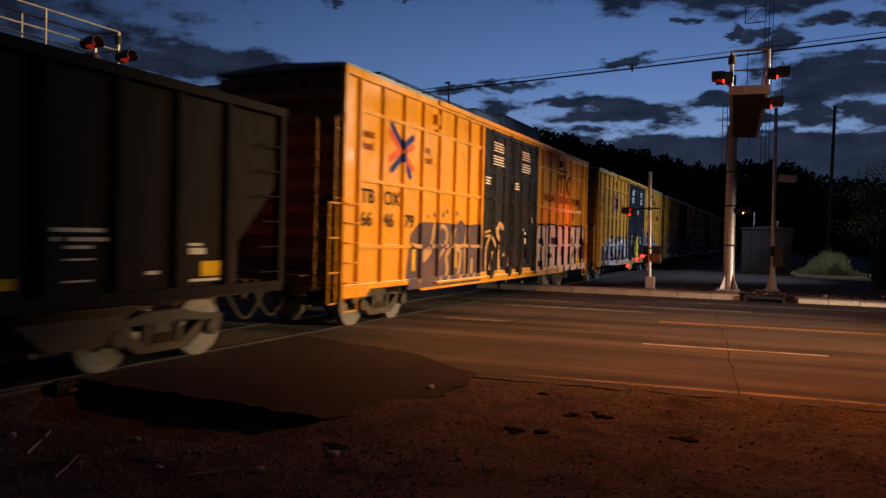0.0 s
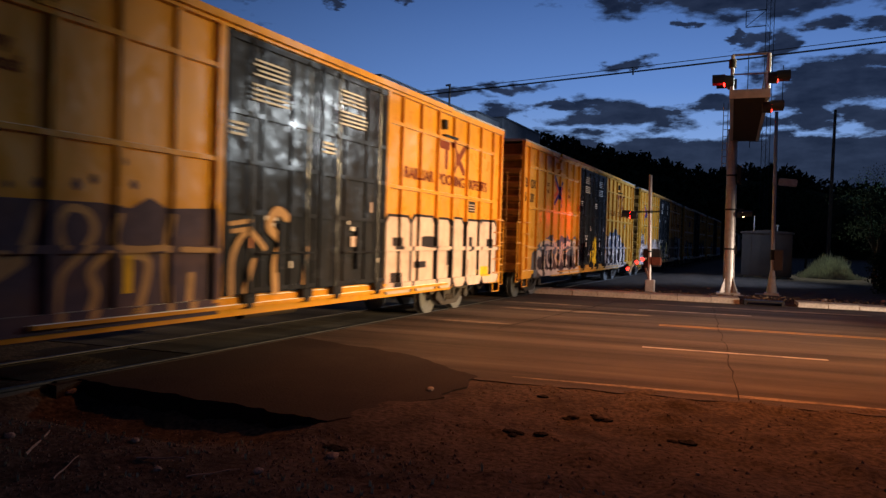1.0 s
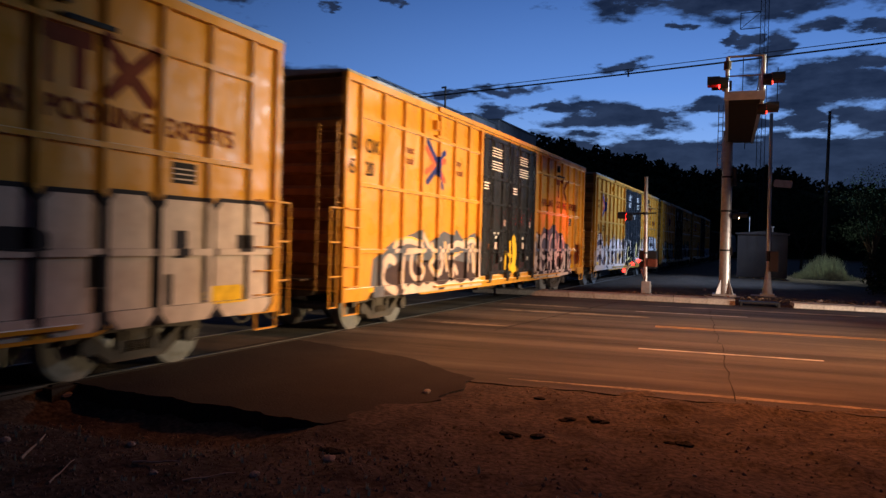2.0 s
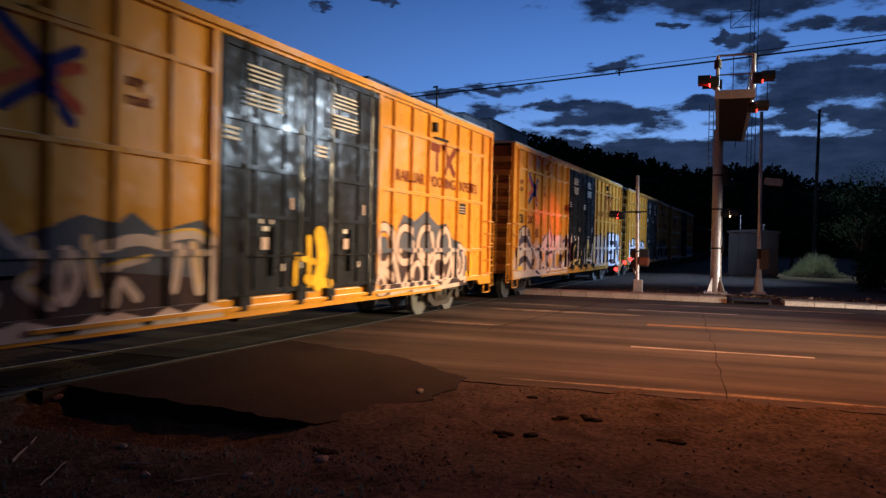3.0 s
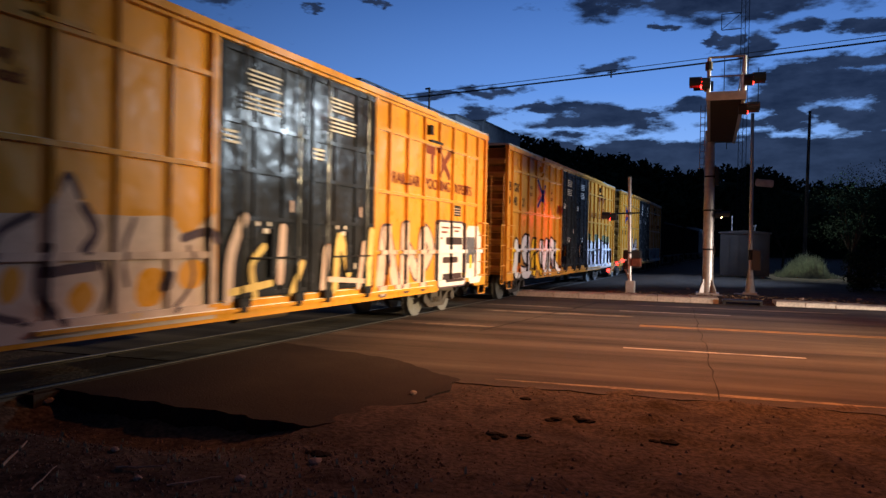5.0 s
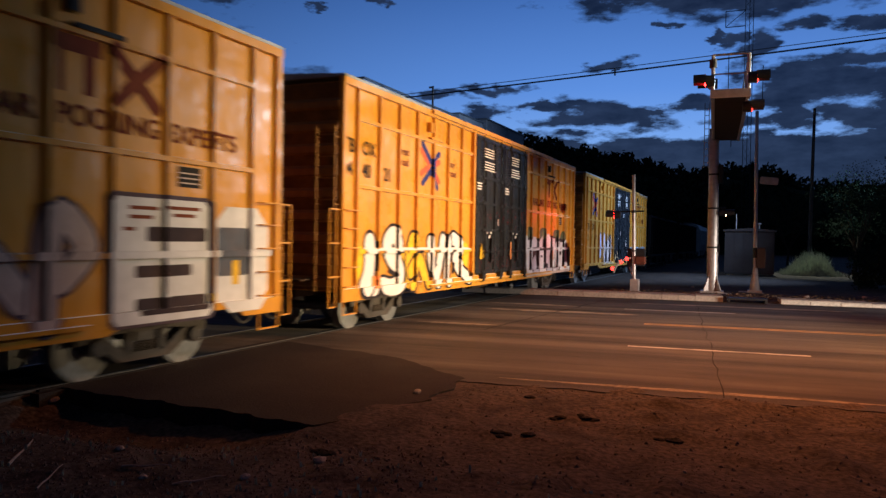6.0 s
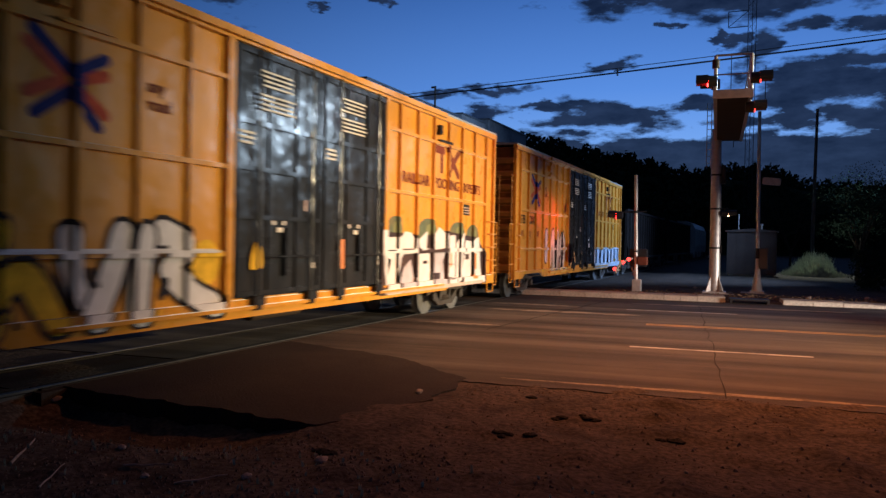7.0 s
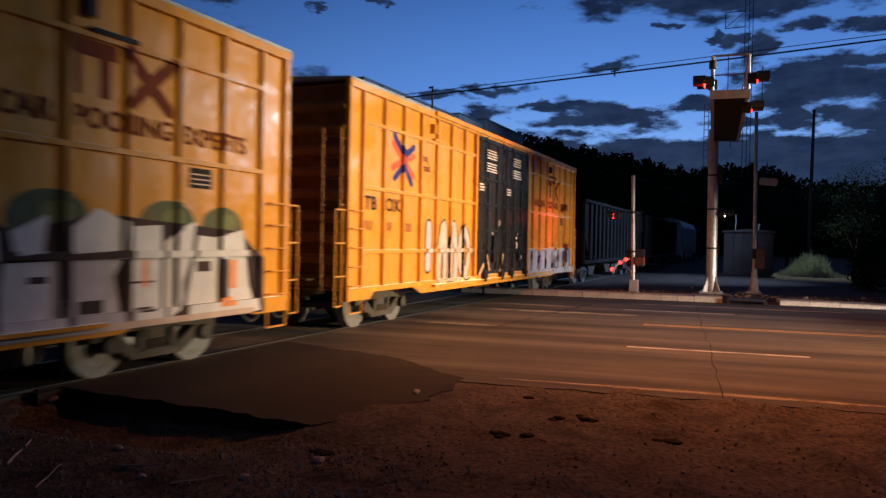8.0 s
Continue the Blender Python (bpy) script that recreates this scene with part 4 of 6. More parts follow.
def marks(car, rows, high):
    z = 3.66 if high else 2.56
    us = (0.10, 0.84, 1.76) if high else (0.72, 1.64, 2.58)
    for r, words in enumerate(rows):
        for u, word in zip(us, words):
            if word:
                lettering(car, word, u, z - r * 0.46, 0.40, BLACK_INK, "black stencilled reporting mark", wide=0.9 if high else 1.15)


def reflectors(car):
    bm = bm_new()
    for u in (1.0, 3.2, 5.4, 13.2, 15.4):
        rect(bm, u, u + 0.16, 0.86, 0.93, 0.001)
    lay("reflector", bm, YELLOW_INK, car, "bright yellow reflective strip")


def chunk(car, pts, material, label, x=0.0, soft=True, name="graffiti"):
    """One filled painted shape; soft rounds its outline."""
    if soft:
        loop = list(pts) + [pts[0]]
        line = smooth_line(loop, 4)[:-1]
    else:
        line = [Vector(p) for p in pts]
    bm = bm_new()
    f = bm.faces.new([bm.verts.new((x, p.x, p.y)) for p in line])
    bmesh.ops.triangulate(bm, faces=[f])
    return lay(name, bm, material, car, label)


def stroke(car, pts, w, material, label, x, n=5, name="graffiti"):
    """One brush stroke through a few points."""
    bm = bm_new()
    ribbon(bm, smooth_line(pts, n), w, x)
    return lay(name, bm, material, car, label)


def fat_letters(car, rows, edge, outline, label, x=0.0085, step=0.0008):
    """Strokes with a dark outline, each laid over the one before."""
    for i, (w, fill, pts) in enumerate(rows):
        stroke(car, pts, w + 2 * edge, outline, "dark outline of the spray-painted letters", x + i * step)
        stroke(car, pts, w, fill, label, x + i * step + step * 0.5)


def ring(car, cx, cz, rx, rz, w, material, label, x, turn=0.0, share=1.0):
    pts = [(cx + rx * math.cos(a), cz + rz * math.sin(a)) for a in (turn + share * math.tau * i / 10 for i in range(11))]
    stroke(car, pts, w, material, label, x, 2)


def plate(u0, u1, z0, z1, c=0.08, lean=0.0):
    """A rectangle with cut corners."""
    return [(u + lean * (z - z0), z) for u, z in ((u0 + c, z0), (u1 - c, z0), (u1, z0 + c), (u1, z1 - c), (u1 - c, z1), (u0 + c, z1), (u0, z1 - c), (u0, z0 + c))]


def spots(car, rows, material, label, x=0.010):
    for u, z, a, b in rows:
        chunk(car, [(u, z), (u + a, z), (u + a, z + b), (u, z + b)], material, label, x, False)


def paint_first(car):
    dark = "dark violet sprayed letters"
    chunk(car, [(2.66, 0.73), (2.74, 1.25), (3.02, 1.6), (2.90, 1.95), (3.35, 2.24), (4.25, 2.2), (5.0, 2.25), (5.4, 2.2), (5.72, 2.36), (6.1, 2.2), (6.9, 2.27), (7.0, 1.6), (6.96, 0.73)], VIOLET_INK, dark, 0.001, False)
    for i, (w, pts) in enumerate(((0.11, [(4.15, 2.18), (4.06, 1.9), (3.96, 1.66)]), (0.10, [(4.38, 0.8), (4.44, 1.35), (4.70, 1.62), (4.88, 1.9), (4.78, 2.12), (4.52, 2.16), (4.40, 1.95), (4.46, 1.72)]),
                                  (0.16, [(3.70, 1.60), (3.58, 1.38), (3.92, 1.56)]), (0.09, [(6.08, 2.12), (6.0, 1.6), (6.06, 0.86)]), (0.12, [(5.28, 1.62), (5.72, 1.52), (5.58, 0.86)]),
                                  (0.13, [(6.50, 1.30), (6.46, 0.86)]), (0.12, [(5.06, 1.62), (4.84, 1.42), (4.92, 1.15), (4.82, 0.86)]), (0.10, [(2.95, 1.72), (3.28, 1.68)]), (0.08, [(5.2, 2.1), (5.18, 1.72), (6.0, 1.70)]), (0.08, [(6.25, 1.68), (6.9, 1.66)]))):
        stroke(car, pts, w, TAN_INK, "tan sprayed strokes", 0.003 + 0.0004 * i)
    spots(car, ((3.0, 1.12, 0.13, 0.5), (5.33, 1.12, 0.13, 0.48)), YELLOW_INK, "bright yellow reflective strip")
    for u, z, r in ((4.12, 2.42, 0.06), (4.62, 2.44, 0.07), (4.86, 2.52, 0.06), (5.30, 2.78, 0.05), (5.46, 2.50, 0.06), (3.78, 2.38, 0.04)):
        chunk(car, [(u - r, z), (u, z - r), (u + r, z), (u, z + 1.3 * r)], VIOLET_INK, dark, 0.001)
    for i, (w, pts) in enumerate(((0.10, [(7.2, 1.02), (7.22, 1.6), (7.55, 1.95), (7.95, 1.7)]), (0.16, [(8.25, 1.0), (8.22, 1.45), (8.34, 1.8), (8.05, 2.05), (8.25, 2.3), (8.5, 2.2)]), (0.07, [(7.15, 2.06), (7.6, 2.12)]), (0.07, [(7.2, 1.95), (7.6, 2.0)]), (0.10, [(7.5, 1.05), (7.7, 1.5)]), (0.07, [(9.0, 1.1), (9.1, 1.7)]))):
        stroke(car, pts, w, TAN_INK, "tan sprayed strokes", 0.003 + 0.0004 * i)
    pale = "dusty white block graffiti letter"
    for i, (a, b, top) in enumerate(((11.88, 13.14, 2.36), (13.26, 14.38, 2.40), (14.50, 15.30, 2.38), (15.40, 16.12, 2.42), (16.22, 17.25, 2.40), (17.33, 18.52, 2.42))):
        chunk(car, plate(a - 0.06, b + 0.07, 0.72, top + 0.06, 0.12), OUT_INK, "black edge of the block graffiti", 0.001 + 0.0004 * i, False)
        chunk(car, plate(a, b, 0.72, top, 0.14), PINK_INK, pale, 0.005 + 0.0004 * i, False)
    spots(car, ((12.34, 1.66, 0.42, 0.26), (12.28, 0.84, 0.38, 0.32), (13.36, 1.24, 0.62, 0.15), (15.14, 1.26, 0.22, 0.40), (16.52, 1.60, 0.24, 0.38), (17.80, 1.68, 0.30, 0.26), (15.22, 0.74, 0.14, 0.5), (16.30, 0.96, 0.2, 0.42), (14.36, 0.9, 0.1, 0.9)), OUT_INK, "dark counter of the graffiti letters")
    chunk(car, [(13.74, 1.72), (14.5, 1.70), (14.62, 1.82), (14.5, 1.95), (13.8, 1.96), (13.66, 1.84)], OUT_INK, "dark counter of the graffiti letters", 0.0105)
    chunk(car, plate(17.2, 17.95, 0.92, 1.18, 0.04), YELLOW_INK, "yellow strip", 0.0105, False)


def paint_second(car):
    cloud = "slate blue sprayed cloud"
    chunk(car, [(1.15, 0.73), (1.25, 1.5), (2.2, 1.92), (3.1, 2.08), (3.46, 2.2), (3.86, 1.86), (4.25, 1.95), (4.74, 2.16), (5.0, 1.82), (5.25, 2.06), (5.5, 2.22), (5.92, 1.98), (6.5, 2.06), (6.78, 2.16), (6.98, 1.9), (7.0, 0.73)], SLATE_INK, cloud, 0.001, False)
    chunk(car, [(1.6, 0.75), (1.7, 1.25), (2.4, 1.45), (3.6, 1.4), (5.2, 1.45), (6.9, 1.3), (6.9, 0.75)], SHADE_INK, "dark shade of the graffiti", 0.002, False)
    rows = ((0.20, [(2.16, 1.46), (1.9, 1.52), (1.64, 1.22), (1.7, 0.98), (2.1, 0.82)]), (0.17, [(2.16, 1.70), (2.3, 1.86), (2.9, 1.92), (3.4, 1.84)]), (0.14, [(2.66, 1.66), (3.3, 1.68)]), (0.24, [(2.56, 1.5), (2.5, 1.15), (2.5, 0.95)]),
            (0.13, [(3.02, 1.6), (2.98, 1.25), (3.2, 1.05), (3.5, 1.1)]), (0.17, [(3.54, 1.74), (3.34, 1.42), (3.62, 1.22), (3.48, 1.04)]), (0.13, [(3.55, 2.06), (3.8, 1.86), (3.95, 1.7)]), (0.16, [(4.05, 1.82), (4.16, 1.5), (3.98, 1.34), (4.28, 1.10)]),
            (0.14, [(4.50, 1.72), (4.42, 1.3), (4.54, 1.12), (4.68, 1.4), (4.54, 1.72)]), (0.13, [(4.8, 1.86), (4.86, 1.5), (4.95, 1.2)]), (0.16, [(5.0, 1.76), (5.6, 1.86), (6.05, 1.78)]), (0.12, [(5.1, 1.5), (5.72, 1.62)]), (0.14, [(5.16, 1.06), (5.3, 1.34), (5.6, 1.1)]),
            (0.16, [(6.0, 1.90), (6.6, 1.96), (6.88, 1.86)]), (0.22, [(6.32, 1.72), (6.22, 1.2)]), (0.2, [(6.6, 1.76), (6.74, 1.15)]), (0.12, [(6.86, 1.7), (6.9, 1.0)]))
    for i, (w, pts) in enumerate(rows):
        stroke(car, pts, w, PINK_INK, "dusty white and brown graffiti stroke", 0.004 + 0.0003 * i)
        if i % 2:
            stroke(car, [(u, z + 0.35 * w) for u, z in pts], 0.03, YELLOW_INK, "thin yellow highlight of the graffiti", 0.0095 + 0.0002 * i)
    for i, u in enumerate((2.86, 3.45, 3.9, 4.9, 5.2, 6.05, 6.75)):
        r = 0.42 - 0.14 * (i % 2)
        chunk(car, [(u - r, 0.72), (u - 0.8 * r, 0.86), (u, 0.95), (u + 0.8 * r, 0.87), (u + r, 0.72)], PINK_INK, "dusty pink sprayed mound", 0.010 + 0.0003 * i, False)
    for w, pts in ((0.34, [(9.68, 1.98), (9.78, 1.6), (9.66, 1.12)]), (0.13, [(9.34, 1.92), (9.38, 1.1)]), (0.11, [(8.96, 1.5), (8.94, 1.14)]), (0.18, [(9.3, 1.2), (10.05, 1.08)]), (0.12, [(8.98, 1.62), (9.5, 1.5)])):
        stroke(car, pts, w, YELLOW_INK, "bright yellow sprayed mark", 0.004)
    chunk(car, [(12.9, 1.6), (12.96, 2.2), (13.22, 2.5), (13.42, 2.32), (13.75, 2.34), (14.2, 2.3), (14.36, 2.62), (14.62, 2.42), (15.1, 2.3), (15.62, 2.36), (16.0, 2.0), (16.4, 1.84), (17.05, 1.5), (17.1, 1.05), (16.5, 0.75), (13.0, 0.75)], SLATE_INK, cloud, 0.001, False)
    chunk(car, [(11.95, 0.74), (11.98, 1.5), (12.4, 1.75), (14.0, 1.6), (15.4, 1.6), (16.6, 1.3), (16.9, 0.74)], SHADE_INK, "dark brown shade of the graffiti", 0.0016, False)
    loops = ((12.32, 1.78, 0.36, 0.42, 0.17), (13.32, 1.80, 0.40, 0.40, 0.16), (14.42, 1.80, 0.42, 0.42, 0.16), (15.50, 1.80, 0.38, 0.42, 0.16), (16.50, 1.36, 0.34, 0.42, 0.15), (12.12, 0.98, 0.26, 0.20, 0.13), (13.98, 1.06, 0.26, 0.32, 0.14), (15.16, 1.24, 0.30, 0.28, 0.14), (16.46, 1.30, 0.12, 0.18, 0.10))
    for i, (u, z, rx, rz, w) in enumerate(loops):
        ring(car, u, z, rx, rz, w + 0.07, SHADE_INK, "dark outline of the looping graffiti", 0.0040 + 0.0006 * i, 0.6 * i, 0.92)
        ring(car, u, z, rx, rz, w, PINK_INK, "dusty white looping graffiti letter", 0.0043 + 0.0006 * i, 0.6 * i, 0.92)
    chunk(car, [(12.1, 1.68), (12.3, 1.6), (12.52, 1.7), (12.46, 1.95), (12.2, 1.96)], SLATE_INK, cloud, 0.003)
    for i, (w, pts) in enumerate(((0.15, [(12.7, 1.72), (12.92, 1.25), (13.12, 0.82)]), (0.17, [(12.0, 1.6), (11.98, 1.2), (12.3, 1.28), (12.7, 1.05)]), (0.14, [(13.7, 1.62), (13.56, 1.25), (13.3, 0.9)]), (0.13, [(14.05, 1.6), (14.5, 1.5), (14.7, 1.2)]), (0.15, [(14.85, 1.72), (14.9, 1.45), (14.6, 1.0), (14.9, 0.84)]), (0.14, [(15.9, 1.75), (15.95, 1.35), (15.7, 0.95), (15.3, 0.84)]), (0.12, [(16.0, 1.5), (16.1, 1.0)]), (0.13, [(16.8, 1.2), (16.7, 0.85)]), (0.10, [(12.5, 0.76), (13.4, 0.80)]), (0.12, [(13.6, 0.76), (14.5, 0.78)]), (0.10, [(14.8, 0.75), (16.3, 0.78)]))):
        stroke(car, pts, w, PINK_INK, "dusty white looping graffiti letter", 0.0098 + 0.0003 * i)


def paint_third(car):
    pale, dark = "dusty cream graffiti letters", "dark violet graffiti strokes"
    chunk(car, [(0.16, 0.73), (0.22, 1.3), (0.6, 1.5), (0.62, 1.9), (0.86, 2.26), (1.44, 2.47), (2.0, 2.26), (2.32, 1.8), (2.52, 1.96), (2.78, 1.6), (2.97, 2.06), (3.2, 1.7), (3.56, 2.16), (4.16, 2.18), (4.5, 2.72), (4.78, 2.2), (5.2, 1.95), (5.5, 2.2), (6.05, 2.23), (6.5, 1.9), (6.95, 2.32), (7.0, 0.73)], PINK_INK, pale, 0.001, False)
    rows = ((0.24, [(0.84, 1.74), (1.05, 1.94), (1.45, 2.02), (1.86, 1.94), (2.14, 1.72)]), (0.22, [(0.78, 1.05), (1.1, 1.28), (1.7, 1.34), (2.2, 1.08)]), (0.05, [(0.66, 1.8), (0.88, 2.24), (1.44, 2.45), (2.0, 2.24), (2.28, 1.82)]), (0.10, [(3.5, 1.5), (3.6, 1.92), (4.02, 2.16)]), (0.09, [(3.3, 1.55), (3.46, 1.12), (3.92, 0.95)]),
            (0.14, [(4.72, 2.28), (4.9, 2.0), (4.74, 1.76)]), (0.07, [(5.5, 2.16), (5.32, 1.7), (5.4, 1.3)]), (0.13, [(4.2, 1.50), (4.9, 1.56)]), (0.13, [(6.4, 1.92), (6.85, 2.02), (6.98, 1.9)]), (0.12, [(2.54, 1.76), (2.62, 1.52)]), (0.08, [(2.3, 1.0), (2.5, 1.5)]), (0.14, [(6.1, 1.40), (6.02, 1.24)]),
            (0.10, [(4.2, 1.8), (4.1, 1.3), (4.4, 0.9)]), (0.08, [(4.36, 2.45), (4.5, 2.66), (4.66, 2.4)]), (0.07, [(5.0, 1.0), (5.1, 1.3), (5.0, 1.6)]), (0.10, [(2.6, 0.9), (3.0, 0.8)]), (0.06, [(6.2, 0.9), (6.6, 1.3), (6.5, 1.8)]))
    for i, (w, pts) in enumerate(rows):
        stroke(car, pts, w, VIOLET_INK, dark, 0.003 + 0.0003 * i)
    for i, (u0, u1, z0, z1) in enumerate(((5.52, 6.0, 1.0, 1.5), (2.68, 2.9, 0.95, 1.4), (3.62, 3.86, 1.15, 1.6), (4.5, 4.85, 1.0, 1.36), (6.3, 6.8, 1.2, 1.6))):
        chunk(car, plate(u0, u1, z0, z1, 0.12, 0.15), YELLOW, "bare yellow paint between the letters", 0.0022 + 0.0002 * i)
    spots(car, ((0.74, 1.18, 0.17, 0.42), (0.66, 0.98, 0.62, 0.12)), YELLOW_INK, "bright yellow reflective strip")
    for i, (w, pts) in enumerate(((0.20, [(7.25, 1.0), (7.3, 1.7), (7.6, 2.25)]), (0.14, [(7.9, 1.0), (7.8, 1.5), (8.1, 1.8)]), (0.20, [(8.55, 1.25), (8.62, 2.1)]), (0.16, [(8.9, 1.0), (9.2, 1.5)]), (0.22, [(9.9, 1.05), (10.0, 1.75)]), (0.20, [(10.3, 1.0), (10.45, 2.0), (10.8, 1.3)]), (0.16, [(11.2, 1.0), (11.4, 1.85)]), (0.12, [(7.3, 1.1), (8.3, 1.2)]), (0.10, [(10.0, 1.2), (11.5, 1.1)]), (0.22, [(11.6, 1.0), (11.7, 2.1)]))):
        stroke(car, pts, w, CREAM_INK if i % 2 else PINK_INK, "pale spray-painted strokes", 0.004 + 0.0003 * i)
    fat_letters(car, [(0.34, PINK_INK, p) for p in ([(12.3, 0.9), (12.5, 2.1)], [(12.6, 2.1), (13.05, 1.0)], [(13.45, 0.95), (13.5, 2.2)], [(13.7, 1.7), (14.1, 1.2)], [(14.35, 0.95), (14.5, 2.15), (14.95, 1.8), (14.6, 1.4)])], 0.05, VIOLET_INK, pale)
    chunk(car, plate(15.22, 17.14, 0.74, 2.50, 0.08), VIOLET_INK, dark, 0.010, False)
    chunk(car, plate(15.27, 17.08, 0.78, 2.44, 0.08), SILVER_INK, "dusty white block letter", 0.0108, False)
    chunk(car, plate(17.18, 18.5, 0.78, 2.40, 0.3), SILVER_INK, "dusty white block letter", 0.0112, False)
    for i, (u0, u1, z0, z1) in enumerate(((15.9, 17.04, 1.86, 2.06), (15.71, 16.74, 1.38, 1.54), (15.72, 17.04, 0.88, 1.10), (17.28, 17.98, 1.34, 2.08))):
        chunk(car, plate(u0, u1, z0, z1, 0.03), SHADE_INK if i < 3 else SLATE_INK, "dark bar of the block letter", 0.0125, False)
    for u, z, w in ((15.6, 2.28, 0.5), (15.6, 2.16, 0.4), (16.2, 2.30, 0.7), (16.3, 2.2, 0.5), (15.5, 2.0, 0.2)):
        chunk(car, [(u, z), (u + w, z), (u + w, z + 0.05), (u, z + 0.05)], BROWN_INK, "faint scribbled bars", 0.0125, False)
    chunk(car, plate(17.62, 17.78, 1.2, 1.58, 0.02), YELLOW_INK, "bright yellow reflective strip", 0.0135, False)


def paint_fourth(car):
    for i, (u, z, rx, rz) in enumerate(((0.82, 1.38, 0.28, 0.42), (6.52, 1.55, 0.30, 0.34), (3.0, 1.3, 0.5, 0.5))):
        chunk(car, [(u + rx * math.cos(a), z + rz * math.sin(a)) for a in (k * math.tau / 9 for k in range(9))], YELLOW_INK, "bright yellow sprayed cloud", 0.003 + 0.0004 * i)
    S, Y = SILVER_INK, YELLOW_INK
    fat_letters(car, ((0.34, S, [(0.92, 0.92), (1.30, 0.92)]), (0.42, S, [(1.20, 1.86), (1.22, 1.5), (1.16, 1.18), (1.02, 0.96)]),
                      (0.37, S, [(2.54, 1.84), (2.26, 2.05), (1.96, 1.84), (2.16, 1.52), (2.58, 1.30), (2.56, 1.0), (2.2, 0.88), (1.78, 0.94)]),
                      (0.34, Y, [(3.24, 1.94), (3.06, 1.5), (3.12, 0.92)]), (0.34, Y, [(3.16, 1.20), (3.62, 1.46), (4.0, 0.92)]),
                      (0.26, S, [(4.18, 1.92), (4.22, 1.5), (4.40, 1.12)]), (0.34, S, [(4.98, 1.94), (4.80, 1.4), (4.56, 0.90)]),
                      (0.36, S, [(5.66, 1.98), (6.04, 1.80), (5.80, 1.48), (6.2, 1.12), (6.66, 0.92)]), (0.34, S, [(5.36, 1.92), (5.28, 1.4), (5.24, 0.90)])), 0.07, OUT_INK, "silver and yellow bubble graffiti letter")
    for w, pts in ((0.10, [(5.72, 1.76), (5.62, 1.58)]), (0.14, [(5.72, 1.30), (5.66, 1.12)]), (0.08, [(2.06, 1.24), (2.3, 1.16)]), (0.07, [(4.5, 1.5), (4.6, 1.3)]), (0.06, [(3.45, 1.12), (3.5, 0.9)])):
        stroke(car, pts, w, OUT_INK, "black inner line of the graffiti", 0.0168)
    stroke(car, [(0.95, 1.72), (3.0, 1.73), (6.7, 1.72)], 0.06, SILVER_INK, "silver spray line", 0.0172)
    spots(car, ((1.30, 0.90, 0.24, 0.26), (10.05, 1.36, 0.10, 0.56)), ORANGE_INK, "orange reflective strip", 0.0175)
    chunk(car, [(7.40, 1.42), (7.66, 1.44), (7.68, 1.66), (7.54, 1.86), (7.42, 1.66)], YELLOW_INK, "small yellow sprayed mark", 0.004)
    for i, (u, z, rx, rz) in enumerate(((12.48, 2.12, 0.40, 0.34), (14.22, 2.10, 0.56, 0.36), (16.07, 2.10, 0.52, 0.32), (17.18, 2.08, 0.46, 0.30))):
        chunk(car, [(u + rx * math.cos(a), z + rz * math.sin(a)) for a in (k * math.tau / 10 for k in range(10))], GREEN_INK, "dull green sprayed dome", 0.001 + 0.0003 * i)
        chunk(car, [(u + 0.1 + 0.4 * rx * math.cos(a), z + 0.05 + 0.5 * rz * math.sin(a)) for a in (k * math.tau / 8 for k in range(8))], OLIVE_INK, "lighter middle of the green dome", 0.0025 + 0.0003 * i)
    chunk(car, [(11.7, 0.73), (11.7, 2.10), (13.4, 2.08), (13.8, 1.95), (14.9, 2.2), (17.6, 2.02), (18.1, 1.6), (18.1, 0.73)], SHADE_INK, "black edge of the white graffiti", 0.0042, False)
    for i, pts in enumerate(([(11.76, 2.14), (12.1, 2.13), (12.2, 1.98), (12.82, 2.0), (13.0, 2.12), (13.3, 2.1), (13.52, 1.95), (13.55, 1.62), (12.95, 1.60), (12.66, 1.4), (12.55, 1.05), (12.72, 0.73), (12.0, 0.73), (12.1, 1.15), (12.36, 1.5), (11.78, 1.58)],
                             [(12.78, 0.95), (12.95, 1.30), (13.30, 1.48), (13.5, 1.0), (13.45, 0.73), (12.78, 0.73)], [(13.74, 1.95), (14.2, 2.16), (14.15, 1.72), (13.8, 1.68)],
                             [(13.66, 1.60), (14.34, 1.62), (14.34, 1.36), (13.92, 1.32), (14.22, 1.06), (14.42, 0.73), (13.54, 0.73)], [(14.5, 2.0), (14.9, 2.27), (15.34, 2.1), (15.3, 1.74), (14.5, 1.70)],
                             [(14.52, 1.62), (15.3, 1.64), (15.14, 1.4), (15.32, 0.73), (14.5, 0.73)], [(15.44, 2.05), (15.94, 2.08), (15.94, 0.76), (15.4, 0.73)],
                             [(16.02, 1.85), (16.3, 2.05), (16.6, 2.15), (16.5, 1.6), (16.22, 0.9), (16.0, 0.80)], [(16.66, 1.95), (17.0, 1.92), (17.66, 2.05), (17.8, 1.2), (18.0, 0.76), (16.36, 0.73)])):
        chunk(car, pts, SILVER_INK if i not in (1, 5) else LILAC_INK, "dusty white block graffiti letter", 0.006 + 0.0003 * i, False)
    spots(car, ((16.62, 1.42, 0.30, 0.15), (17.08, 0.98, 0.24, 0.62), (14.62, 0.96, 0.36, 0.16), (13.95, 1.36, 0.25, 0.08), (15.5, 0.92, 0.28, 0.06), (15.42, 1.3, 0.4, 0.03), (12.05, 1.68, 0.4, 0.03), (12.75, 1.70, 0.6, 0.03)), SHADE_INK, "dark counter of the graffiti letters", 0.0105)
